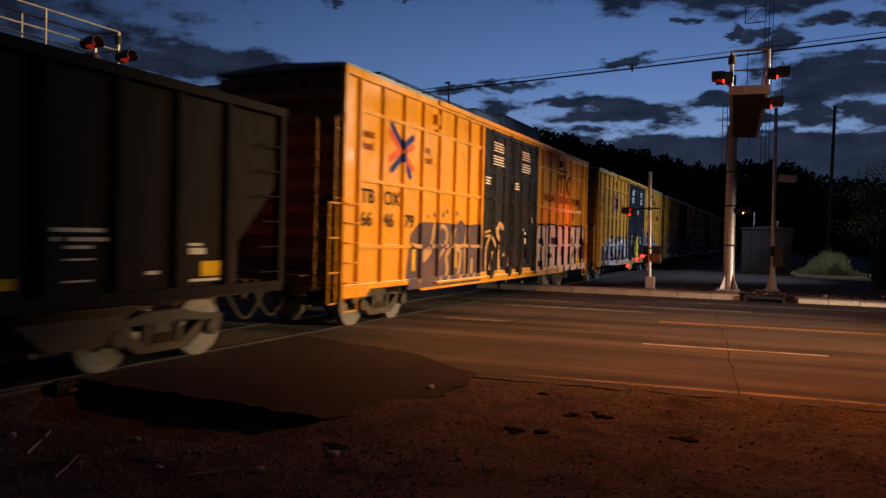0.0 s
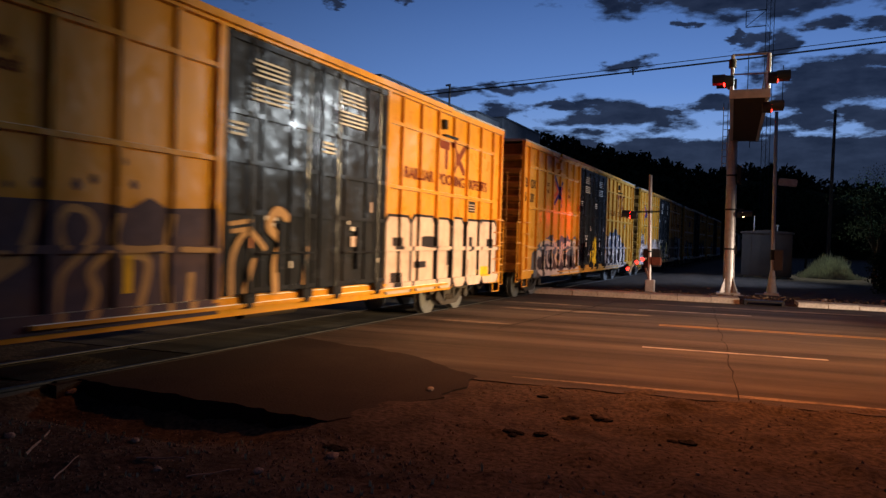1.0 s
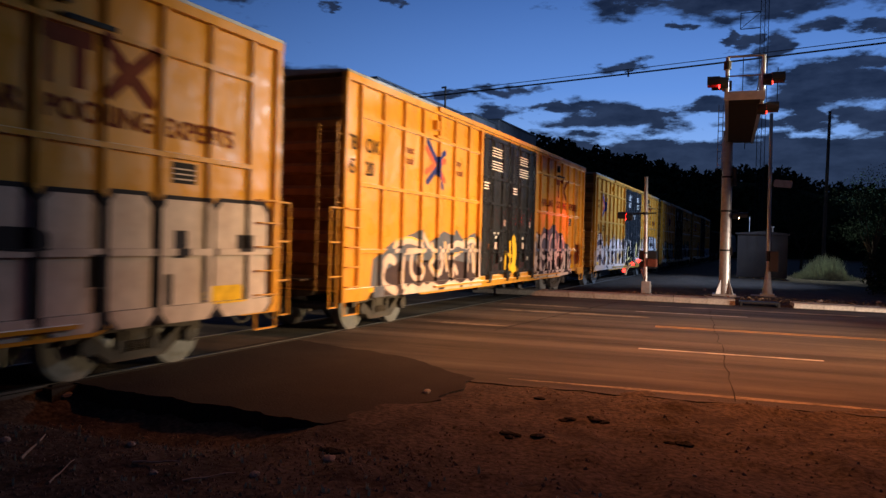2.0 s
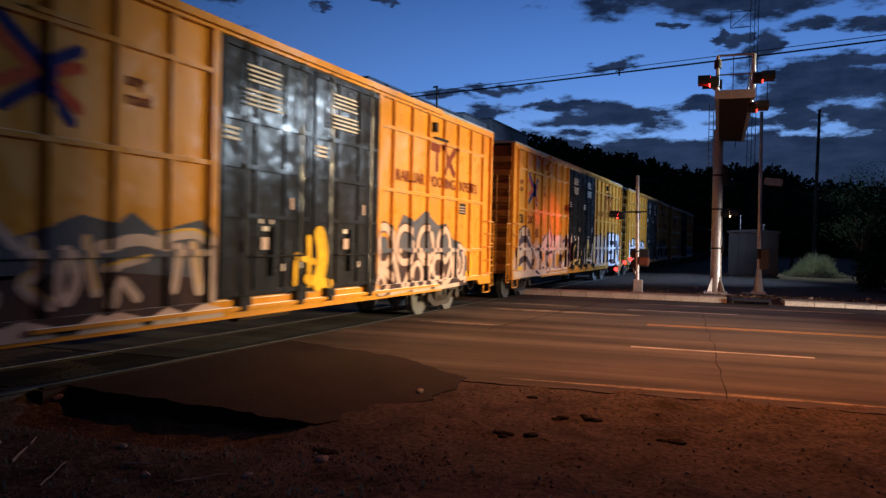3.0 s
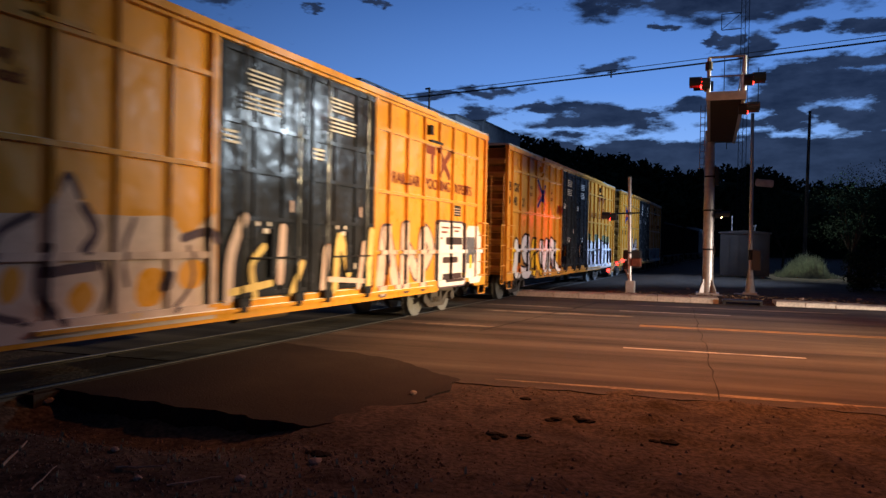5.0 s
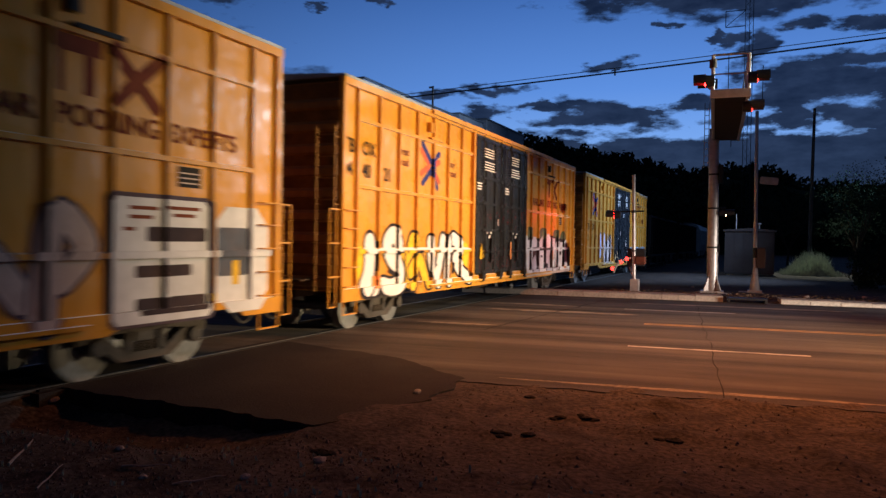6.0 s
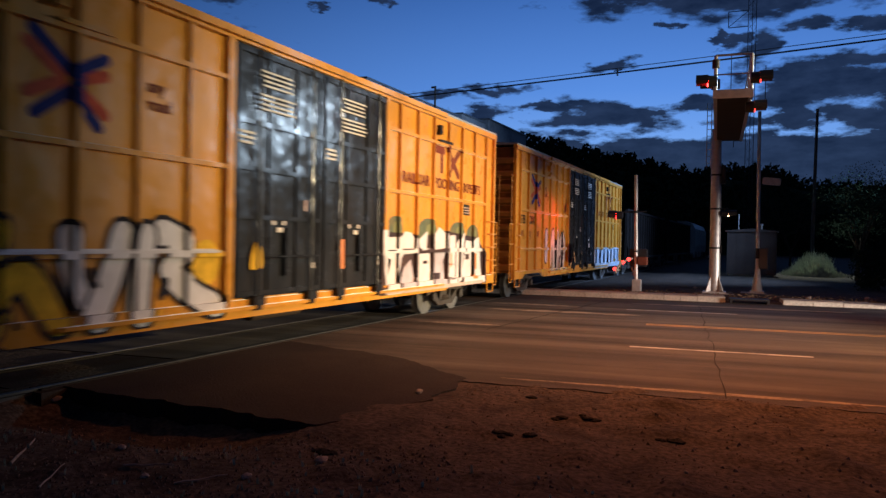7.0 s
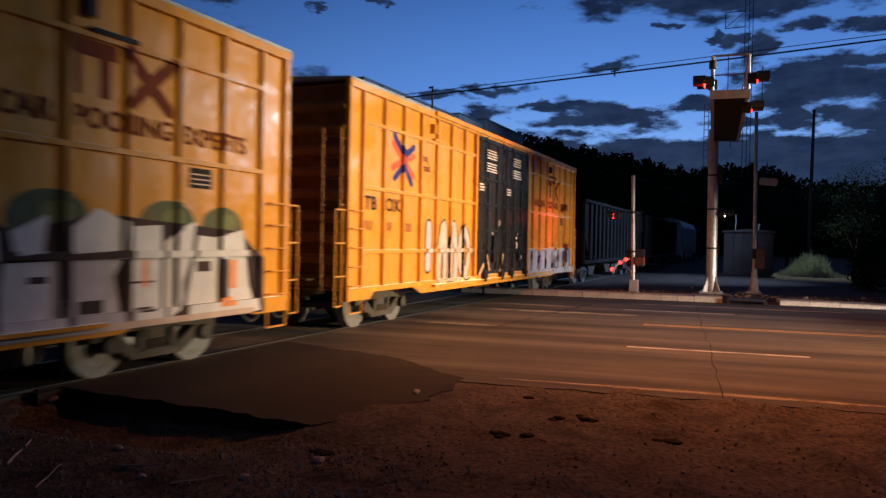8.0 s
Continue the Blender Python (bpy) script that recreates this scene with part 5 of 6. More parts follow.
    spots(car, ((17.34, 1.14, 0.16, 0.44), (17.06, 0.88, 0.36, 0.13), (15.62, 1.25, 0.09, 0.36)), ORANGE_INK, "orange reflective strip", 0.0115)
    stroke(car, [(11.95, 0.80), (13.5, 0.78), (17.8, 0.78)], 0.09, PINK_INK, "dusty pink lower edge of the graffiti", 0.0115)


def paint_fifth(car):
    fat_letters(car, ((0.28, LILAC_INK, [(3.92, 2.28), (3.9, 1.3)]), (0.26, PINK_INK, [(4.5, 0.95), (4.62, 1.7), (4.85, 2.34), (4.95, 1.6), (4.98, 1.0)]), (0.26, PINK_INK, [(5.2, 1.0), (5.28, 1.8), (5.48, 2.34), (5.66, 1.6), (5.64, 0.95)]), (0.24, PINK_INK, [(6.2, 2.25), (5.96, 1.9), (5.98, 1.3), (6.28, 1.0), (6.56, 1.4), (6.5, 2.0), (6.2, 2.25)])), 0.05, SHADE_INK, "grey outlined graffiti letter")
    stroke(car, [(4.3, 0.84), (5.5, 0.86), (6.9, 0.84)], 0.16, CREAM_INK, "pale yellow overspray", 0.002)
    for i, (w, pts) in enumerate(((0.14, [(7.2, 1.0), (7.5, 1.25)]), (0.1, [(7.8, 1.5), (8.0, 1.1)]), (0.12, [(9.0, 1.0), (9.2, 1.5)]))):
        stroke(car, pts, w, TAN_INK, "tan sprayed strokes", 0.004 + 0.0004 * i)
    chunk(car, [(12.05, 0.73), (12.05, 1.60), (12.6, 1.72), (13.5, 1.6), (14.6, 1.74), (15.8, 1.62), (17.0, 1.72), (18.3, 1.66), (18.4, 0.73)], PALEBLUE_INK, "pale blue sprayed band", 0.001, False)
    for i in range(6):
        u = 12.4 + i * 0.95
        stroke(car, [(u, 0.85), (u + 0.2, 1.5), (u + 0.5, 1.4), (u + 0.45, 0.9)], 0.08, VIOLET_INK if i % 2 else LILAC_INK, "faint violet letters in the pale band", 0.003 + 0.0004 * i)
    chunk(car, plate(15.6, 15.78, 1.55, 1.75, 0.03), BLACK_INK, "small black mark", 0.006, False)


def dress(car, k):
    notices(car, 40 + k); slogan(car); reflectors(car)
    near = k in (0, 2, 4)
    u0 = 0.0 if near else 1.78
    emblem(car, (1.85, 3.6, 1.80, 3.62, 1.95)[k], 3.24)
    if k != 4:
        lettering(car, "next\nload", 0.78 + u0, 3.86, 0.24, BROWN_INK, "small brown painted words")
    lettering(car, "any\nroad", 3.47 + u0 * 1.06, 3.84, 0.24, BROWN_INK, "small brown painted words")
    marks(car, ((("TB", "OX"), ("66", "46", "79")), (("TB", "OX"), ("65", "20", "")), (("TB", "OX"), ("63", "81", "83")), (("TB", "OX"), ("64", "40", "21")), (("TB", "OX"),))[k], not near)
    (paint_first, paint_second, paint_third, paint_fourth, paint_fifth)[k](car)
    if k == 4:
        bm = bm_new()
        for u in (0.75, 1.62, 2.6):
            for c in range(3):
                rect(bm, u + c * 0.13, u + c * 0.13 + 0.07, 2.12, 2.32)
        lay("faded_number", bm, BROWN_INK, car, "faded unreadable number")


def flat_bits(car, rows, label):
    for u0, u1, z0, z1, m in rows:
        bm = bm_new()
        rect(bm, u0, u1, z0, z1, 0.0)
        lay("stencil_notice" if m is WHITE_INK else "reflector", bm, m, car, label, HALF - 0.105)


CARS = []  # car and where its rear end is at the start
plain_car = box_car()
fleet = [plain_car] + [copy_thing(plain_car, Matrix()) for _ in range(4)]
lead = hopper_car(16.4)
CARS.append((lead, START_Y - 1.83 - 16.4))
flat_bits(lead, [(12.27, 13.02, 1.88, 1.93, WHITE_INK), (12.27, 12.38, 1.77, 1.82, WHITE_INK), (12.50, 13.04, 1.77, 1.82, WHITE_INK), (12.46, 12.83, 1.68, 1.72, WHITE_INK), (12.45, 12.85, 1.54, 1.565, WHITE_INK), (12.44, 12.83, 1.28, 1.305, WHITE_INK),
                 (14.43, 14.68, 1.71, 1.75, WHITE_INK), (14.44, 14.75, 1.59, 1.68, WHITE_INK), (13.66, 13.89, 1.33, 1.38, WHITE_INK), (14.68, 15.06, 1.27, 1.49, YELLOW_INK), (11.45, 11.84, 1.23, 1.36, YELLOW_INK), (14.46, 15.06, 1.20, 1.24, WHITE_INK)], "stencilled notice or reflective strip")
LABELS = ("yellow box car with black doors and pale block graffiti", "yellow box car with black doors and looping pale graffiti", "yellow box car covered low down in pale violet graffiti",
          "yellow box car with silver and yellow bubble graffiti", "yellow box car with a few grey graffiti letters")
for k, c in enumerate(fleet):
    dress(c, k)
    tagged(c, LABELS[k])
    CARS.append((c, START_Y + k * PITCH))
sixth, seventh = hopper_car(16.5), hopper_car(18.9)
CARS.append((sixth, 33.1 + 8 * SPEED))
CARS.append((seventh, 52.2 + 8 * SPEED))
bm = bm_new()
for i in range(9):
    ribbon(bm, smooth_line([(11.0 + i * 0.75, 1.2), (11.2 + i * 0.75, 2.1), (11.5 + i * 0.75, 1.3 + 0.3 * (i % 2)), (11.6 + i * 0.75, 2.0)], 5), 0.16, i * 0.0004)
lay("graffiti", bm, SILVER_INK, seventh, "white scrawled graffiti", HALF - 0.105)
tagged(seventh, "black ribbed open-top hopper car with white scrawl")
CARS.append((covered_hopper(), 75.6 + 8 * SPEED))
CARS.append((hopper_car(16.5), 95.5 + 8 * SPEED))


# ---------------------------------------------------------------- signals and roadside
def signal_head(name, parent, p, s, lens, size=0.15):
    """A round lamp with its visor, facing s along x."""
    p = Vector(p)
    bm = bm_new()
    tube(bm, p + Vector((-s * 0.22, 0, 0)), p, size * 0.9, size * 1.05, n=18)
    head = part(name, bm, DARK, parent, "black round flasher housing")
    bm = bm_new()
    tube(bm, p + Vector((s * 0.001, 0, 0)), p + Vector((s * 0.035, 0, 0)), size, size * 0.8, n=18)
    part("lens", bm, lens, head, "red glass lens")
    bm = bm_new()
    n = 13
    ring = [(math.cos(a), math.sin(a)) for a in (radians(-25 + 230 * i / (n - 1)) for i in range(n))]
    r0, r1 = size * 1.10, size * 1.20
    rows = [[bm.verts.new(p + Vector((s * d, c * r, q * r))) for c, q in ring] for d, r in ((0, r0), (0.32, r0), (0.32, r1), (0, r1))]
    for k in range(4):
        a, b = rows[k], rows[(k + 1) % 4]
        for i in range(n - 1):
            bm.faces.new((a[i], a[i + 1], b[i + 1], b[i]))
    bmesh.ops.recalc_face_normals(bm, faces=bm.faces[:])
    part("visor", bm, DARK, head, "black visor")
    return head


def crossing_gate():
    g = empty("crossing_gate", pose(-4.55, 28.64, 0.02))
    bm = bm_new(); tube(bm, (0, 0, 0.1), (-0.10, 0, 4.53), 0.068, n=16); part("pole", bm, STEEL, g)
    bm = bm_new()
    box(bm, -0.22, 0.22, -0.22, 0.22, -0.3, 0.10)
    part("foundation", bm, CONCRETE, g)
    bm = bm_new()
    box(bm, -0.14, 0.18, -0.16, 0.16, 0.10, 0.56); bmesh.ops.bevel(bm, geom=bm.edges[:], offset=0.02, segments=2, affect="EDGES")
    part("base_casting", bm, STEEL, g)
    bm = bm_new()
    box(bm, -0.30, 0.34, 0.10, 0.55, 1.05, 1.72); bmesh.ops.bevel(bm, geom=bm.edges[:], offset=0.03, segments=2, affect="EDGES")
    part("gate_mechanism", bm, DARK, g, "dark gate mechanism box")
    bm = bm_new(); box(bm, 0.06, 0.40, -0.2, 0.12, 1.12, 1.42); bmesh.ops.bevel(bm, geom=bm.edges[:], offset=0.02, segments=1, affect="EDGES")
    part("counterweight", bm, RUST, g, "rusty counterweight")
    # the bent arm, hanging
    bm = bm_new()
    pts = smooth_line([(-0.10, 1.36), (-0.36, 1.24), (-0.52, 1.05), (-0.58, 0.84)], 4)
    for a, b in zip(pts, pts[1:]):
        d = Vector((b.x - a.x, 0, b.y - a.y))
        box(bm, -0.06, 0.06, -0.03, 0.03, -0.02, d.length + 0.02, Matrix.Translation((a.x, -0.25 - (0.1 - a.x) * 1.2, a.y)) @ d.to_track_quat("Z", "Y").to_matrix().to_4x4())
    part("gate_arm", bm, ARM, g, "short bent red and white gate arm")
    for x, y, z in ((-0.20, -0.62, 1.33), (-0.38, -0.75, 1.22), (-0.66, -0.9, 0.96)):
        bm = bm_new()
        tube(bm, (x, y - 0.03, z), (x, y + 0.03, z), 0.07, n=12)
        part("arm_lamp", bm, RED_ARM, g, "lit red gate lamp")
    signal_head("signal_head", g, (-0.78, -0.05, 3.0), -1, RED_ON, 0.15)
    bm = bm_new(); tube(bm, (-0.75, 0, 3.12), (0.32, 0, 3.15), 0.03, n=8); tube(bm, (-0.66, 0, 3.0), (-0.66, 0, 3.15), 0.04, n=8); part("cross_arm", bm, DARK, g)
    bm = bm_new(); tube(bm, (-0.2, 0.1, 1.0), (0.12, 0.22, 0.1), 0.04, n=8); part("cable_conduit", bm, STEEL, g)
    bm = bm_new(); tube(bm, (-0.03, 0, 1.6), (-0.035, 0, 1.66), 0.085, n=14); tube(bm, (-0.07, 0, 3.08), (-0.075, 0, 3.18), 0.09, n=14); part("pole_clamp", bm, DARK, g)
    return tagged(g, "galvanised crossing gate mast with a short bent arm", "crossing gate")


RUST = mat("rusty_cast_iron", (0.16, 0.05, 0.03), 0.8, 0.1, grain=12.0, vary=0.3, bump=0.2)
ARM = mat("worn_white_arm", (0.42, 0.36, 0.32), 0.5, grain=8.0, vary=0.2, dirt=0.5, bump=0.05)


def cantilever(m, near=True):
    """A mast with a walkway that reaches out over the road along -y."""
    g = empty("cantilever_signal", m)
    bm = bm_new(); tube(bm, (0, 0, 0.05), (-0.04, 0, 6.3), 0.205, 0.18, n=24); part("mast", bm, STEEL, g)
    bm = bm_new()
    box(bm, -0.42, 0.42, -0.42, 0.42, 0.0, 0.07)
    part("base_plate", bm, STEEL, g)
    for i in range(4):
        bm = bm_new()
        prism(bm, [(0.16, 0.06), (0.46, 0.06), (0.19, 0.66)], -0.02, 0.02, "y")
        bmesh.ops.rotate(bm, verts=bm.verts[:], cent=(0, 0, 0), matrix=Matrix.Rotation(math.pi / 4 + i * math.pi / 2, 3, "Z"))
        part("gusset", bm, STEEL, g)
    bm = bm_new(); box(bm, -0.7, 0.7, -0.7, 0.7, -0.4, 0.0); part("foundation", bm, CONCRETE, g)
    # two beams, the grating between them, and toe boards
    x0, x1, y0, y1, z = -0.08, 0.82, -8.9, 0.25, 5.86
    for x in (x0, x1):
        bm = bm_new(); box(bm, x - 0.05, x + 0.05, y0, y1, z - 0.02, z + 0.16); part("beam", bm, STEEL, g)
    for i in range(9):
        w = (y1 - y0) / 9
        bm = bm_new(); box(bm, x0 + 0.05, x1 - 0.05, y0 + i * w + 0.008, y0 + (i + 1) * w - 0.008, z + 0.01, z + 0.045)
        part("walkway_plate", bm, GRATE, g, "dark brown walkway plate")
    bm = bm_new(); box(bm, x0 - 0.06, x1 + 0.06, y0 - 0.06, y0, z - 0.05, z + 0.18); part("end_board", bm, STEEL, g)
    for x in (x0, x1):
        for i in range(5):
            y = y0 + i * 2.2
            bm = bm_new(); tube(bm, (x, y, z), (x, y, z + 1.12), 0.03 if i else 0.05, n=8); part("railing_post", bm, STEEL, g)
        for h in (0.6, 1.12):
            bm = bm_new(); tube(bm, (x, y0, z + h), (x, y1, z + h), 0.024, n=8); part("handrail", bm, STEEL, g)
    for h in (0.6, 1.12):
        bm = bm_new(); tube(bm, (x0, y0, z + h), (x1, y0, z + h), 0.02 if h < 1 else 0.032, n=8); part("handrail", bm, STEEL, g)
    # heads at the end of the walkway, back to back, and lower ones on the mast
    one, two = (RED_ON, RED_DIM) if near else (RED_DIM, RED_ON)
    for p, s, l in (((x0 - 0.18, y0 - 0.05, z + 0.42), -1, one), ((x1 + 0.20, y0 - 0.05, z + 0.46), 1, RED_MID if near else two), ((x1 + 0.10, y0 + 0.5, z - 0.22), 1, RED_MID), ((x0 - 0.1, y0 + 1.0, z + 0.55), -1, RED_DIM)):
        signal_head("signal_head", g, p, s, l, 0.155)
    bm = bm_new(); tube(bm, (x0, y0, z + 0.78), (x0, y0, z + 1.0), 0.10, n=14); part("bell", bm, DARK, g, "dark crossing bell")
    bm = bm_new(); tube(bm, (x1, y0 + 0.5, z - 0.35), (x1, y0 + 0.5, z), 0.03, n=8); part("hanger", bm, STEEL, g)
    signal_head("signal_head", g, (0.42, -0.12, 3.05), 1, WARM, 0.12)
    bm = bm_new(); tube(bm, (-0.25, 0, 3.22), (0.45, 0, 3.25), 0.03, n=8); tube(bm, (0.32, -0.1, 3.05), (0.32, 0, 3.24), 0.03, n=8); part("bracket", bm, DARK, g)
    # extra head out of sight behind the train, added for the red beam
    if not near:
        signal_head("signal_head", g, (-0.52, -0.3, 3.0), -1, RED_ON, 0.15)
        bm = bm_new(); tube(bm, (-0.40, -0.3, 3.0), (0.0, 0.0, 3.0), 0.03, n=8); part("bracket", bm, DARK, g)
    # ladder up the mast, junction box and straps
    bm = bm_new()
    for i in range(9):
        tube(bm, (-0.40, -0.02, 5.0 + i * 0.26), (-0.22, -0.02, 5.0 + i * 0.26), 0.012, n=6)
    for x in (-0.40, -0.24):
        tube(bm, (x, -0.02, 4.8), (x, -0.02, 7.3), 0.016, n=6)
    part("ladder", bm, STEEL, g)
    bm = bm_new(); box(bm, 0.17, 0.32, -0.2, 0.12, 4.2, 4.9); bmesh.ops.bevel(bm, geom=bm.edges[:], offset=0.015, segments=1, affect="EDGES"); part("junction_box", bm, DARK, g, "dark junction box")
    bm = bm_new(); box(bm, 0.15, 0.24, -0.1, 0.1, 1.55, 1.85); part("lock_box", bm, DARK, g)
    for h in (1.7, 3.2, 4.5):
        bm = bm_new(); tube(bm, (-0.02, 0, h), (-0.02, 0, h + 0.07), 0.215, n=20); part("strap", bm, DARK, g)
    return tagged(g, "galvanised cantilever signal with walkway and red flashers", "railway signal", "crossing signals")


GRATE = mat("dark_grating", (0.045, 0.032, 0.022), 0.7, 0.3, grain=20.0, vary=0.3, bump=0.1)
RED_ARM = glow("lit_gate_lamp", (1.0, 0.03, 0.02), 6.0)
RED_MID = glow("part_lit_red_lens", (1.0, 0.05, 0.03), 2.5)
crossing_gate()
cantilever(pose(-1.84, 30.12, 0.10, 0, 0, 3.4))
cantilever(pose(-16.9, 5.8, 0.35, 0, 0, 180), False)


def thin_mast():
    g = empty("signal_pole", pose(-0.34, 31.3, 0.10))
    bm = bm_new(); tube(bm, (0, 0, 0.5), (-0.06, 0, 7.1), 0.075, 0.065, n=16); part("pole", bm, STEEL, g)
    bm = bm_new(); tube(bm, (0, 0, 0.08), (0, 0, 0.95), 0.20, 0.09, n=12); box(bm, -0.26, 0.26, -0.26, 0.26, 0, 0.08); part("flared_base", bm, STEEL, g)
    bm = bm_new(); box(bm, -0.6, 0.6, -0.6, 0.6, -0.4, 0.0); part("foundation", bm, CONCRETE, g)
    bm = bm_new(); box(bm, -0.36, 0.30, -0.12, 0.10, 4.24, 4.52, pose(0, 0, 0, 0, 6, 0)); bmesh.ops.bevel(bm, geom=bm.edges[:], offset=0.03, segments=2, affect="EDGES"); part("lamp_box", bm, STEEL, g, "grey box on the pole")
    bm = bm_new(); box(bm, 0.05, 0.36, -0.16, 0.06, 0.95, 1.75); bmesh.ops.bevel(bm, geom=bm.edges[:], offset=0.015, segments=1, affect="EDGES"); part("control_box", bm, CABINET, g, "small grey control box")
    bm = bm_new(); tube(bm, (0.0, 0, 1.35), (-0.01, 0, 1.75), 0.085, n=14); part("band", bm, DARK, g)
    return tagged(g, "slim galvanised pole with boxes and flared base", "pole")


thin_mast()


def signal_hut():
    g = empty("signal_hut", pose(-2.25, 48.0, 0.05))
    bm = bm_new(); box(bm, 0, 2.75, 0, 2.0, 0.15, 2.72); part("wall", bm, CABINET, g)
    for x in np.arange(0.0, 2.76, 0.55):
        bm = bm_new(); box(bm, x - 0.012, x + 0.012, -0.02, 0.0, 0.15, 2.72); part("seam", bm, CABINET, g)
    bm = bm_new(); prism(bm, [(-0.12, 2.72), (2.87, 2.72), (2.87, 2.80), (1.4, 2.92), (-0.12, 2.80)], -0.12, 2.12, "y"); part("roof", bm, CABINET, g)
    bm = bm_new(); box(bm, 0.1, 2.65, 0.1, 1.9, -0.3, 0.15); part("foundation", bm, CONCRETE, g)
    bm = bm_new(); tube(bm, (0.6, 0.8, 2.8), (0.6, 0.8, 3.8), 0.025, n=6); part("aerial", bm, STEEL, g)
    bm = bm_new(); tube(bm, (1.9, 0.8, 2.8), (1.9, 0.8, 3.15), 0.05, n=8); tube(bm, (1.9, 0.8, 3.15), (1.9, 0.8, 3.25), 0.10, n=8); part("vent", bm, STEEL, g)
    bm = bm_new(); box(bm, 1.9, 2.4, -0.03, 0, 0.4, 2.3); part("door", bm, CABINET, g)
    return tagged(g, "grey steel signal equipment hut on a foundation", "equipment hut")


signal_hut()


def utility_pole(x, y, h, name="utility_pole"):
    g = empty(name, pose(x, y, 0))
    bm = bm_new(); tube(bm, (0, 0, -0.3), (0.15, 0, h), 0.15, 0.095, n=12); part("pole", bm, WOODPOLE, g)
    return tagged(g, "tall weathered wooden utility pole", "utility pole")


utility_pole(2.95, 60, 12.0)


def lattice_tower():
    g = empty("radio_tower", pose(-3.1, 130, 0))
    for x, y in ((-0.6, -0.5), (0.6, -0.5), (0, 0.6)):
        bm = bm_new(); tube(bm, (x, y, 0), (x, y, 46), 0.055, n=6); part("leg", bm, DARK, g)
    corners = [(-0.6, -0.5), (0.6, -0.5), (0, 0.6)]
    bm = bm_new()
    for i in range(38):
        z = i * 1.2
        for a, b in zip(corners, corners[1:] + corners[:1]):
            tube(bm, (*a, z), (*b, z + 1.2), 0.02, n=4)
    tagged(part("bracing", bm, DARK, g), kind="stuff")
    # side arm near the top
    bm = bm_new()
    for z in (37.6, 40.2):
        tube(bm, (-0.6, -0.5, z), (-3.6, -0.5, z), 0.07, n=6)
    tube(bm, (-3.6, -0.5, 37.6), (-3.6, -0.5, 40.3), 0.07, n=6); tube(bm, (-3.6, -0.5, 37.7), (-0.6, -0.5, 40.1), 0.05, n=6)
    part("side_arm", bm, DARK, g)
    for x, z0, z1 in ((-3.0, 22, 33), (2.2, 24, 31), (-2.4, 18, 24)):
        bm = bm_new(); tube(bm, (x, -0.5, z0), (x, -0.5, z1), 0.07, n=6); tube(bm, (x, -0.5, z0 + 1), (0, -0.5, z0 + 1), 0.04, n=5); part("aerial", bm, DARK, g)
    return tagged(g, "thin dark steel lattice radio tower", "radio tower")


lattice_tower()


def wires():
    for z0, z1, r, sag in ((10.88, 12.98, 0.045, 0.55), (10.85, 13.22, 0.02, 0.45)):
        bm = bm_new()
        a, b = Vector((-62, 40, z0 - 1.6)), Vector((24, 40, z1))
        n = 40
        pts = [a.lerp(b, i / n) - Vector((0, 0, sag * 4 * (i / n) * (1 - i / n))) for i in range(n + 1)]
        rings = [[bm.verts.new(p + Vector((0, math.cos(k * math.tau / 6) * r, math.sin(k * math.tau / 6) * r))) for k in range(6)] for p in pts]
        for c, d in zip(rings, rings[1:]):
            for k in range(6):
                bm.faces.new((c[k], c[k - 1], d[k - 1], d[k]))
        tagged(part("overhead_cable", bm, DARK), "black overhead cable across the sky", "cable", "overhead cables")
    bm = bm_new()
    tube(bm, (-7.6, 40, 10.95), (-7.6, 40, 11.35), 0.05, n=6); tube(bm, (-7.8, 40, 11.2), (-7.35, 40, 11.25), 0.03, n=5)
    tagged(part("cable_clamp", bm, DARK), "small dark clamp on the overhead cable", "clamp")
    g = empty("utility_pole", pose(-18.5, 40.3, 0))
    bm = bm_new(); tube(bm, (0, 0, -0.3), (0, 0, 11.1), 0.12, 0.06, n=8); part("pole", bm, WOODPOLE, g)
    bm = bm_new(); tube(bm, (-0.25, 0, 11.1), (0.05, 0, 11.12), 0.06, n=6); part("insulator", bm, DARK, g)
    tagged(g, "thin dark pole behind the track", "utility pole")


wires()


def warehouse():
    """Long grey block behind the line with a stepped parapet."""
    g = empty("warehouse")
    for y0, y1, z in ((38.0, 52.8, 11.4), (52.9, 58.2, 11.75), (58.9, 69.5, 12.25)):
        bm = bm_new(); box(bm, -40, -22, y0, y1, -0.3, z); part("wall", bm, WALL, g)
        bm = bm_new(); box(bm, -40.1, -21.9, y0 - 0.02, y1 + 0.02, z, z + 0.12); part("parapet_cap", bm, ROOF, g)
    bm = bm_new(); box(bm, -22.05, -21.96, 45.6, 48.4, 10.2, 11.1); part("window", bm, DARK, g, "dark window under the parapet")
    return tagged(g, "long grey metal-clad building behind the track", "building")


WALL = mat("grey_cladding", (0.58, 0.57, 0.56), 0.7, grain=3.0, vary=0.15, dirt=0.4, bump=0.05)
warehouse()


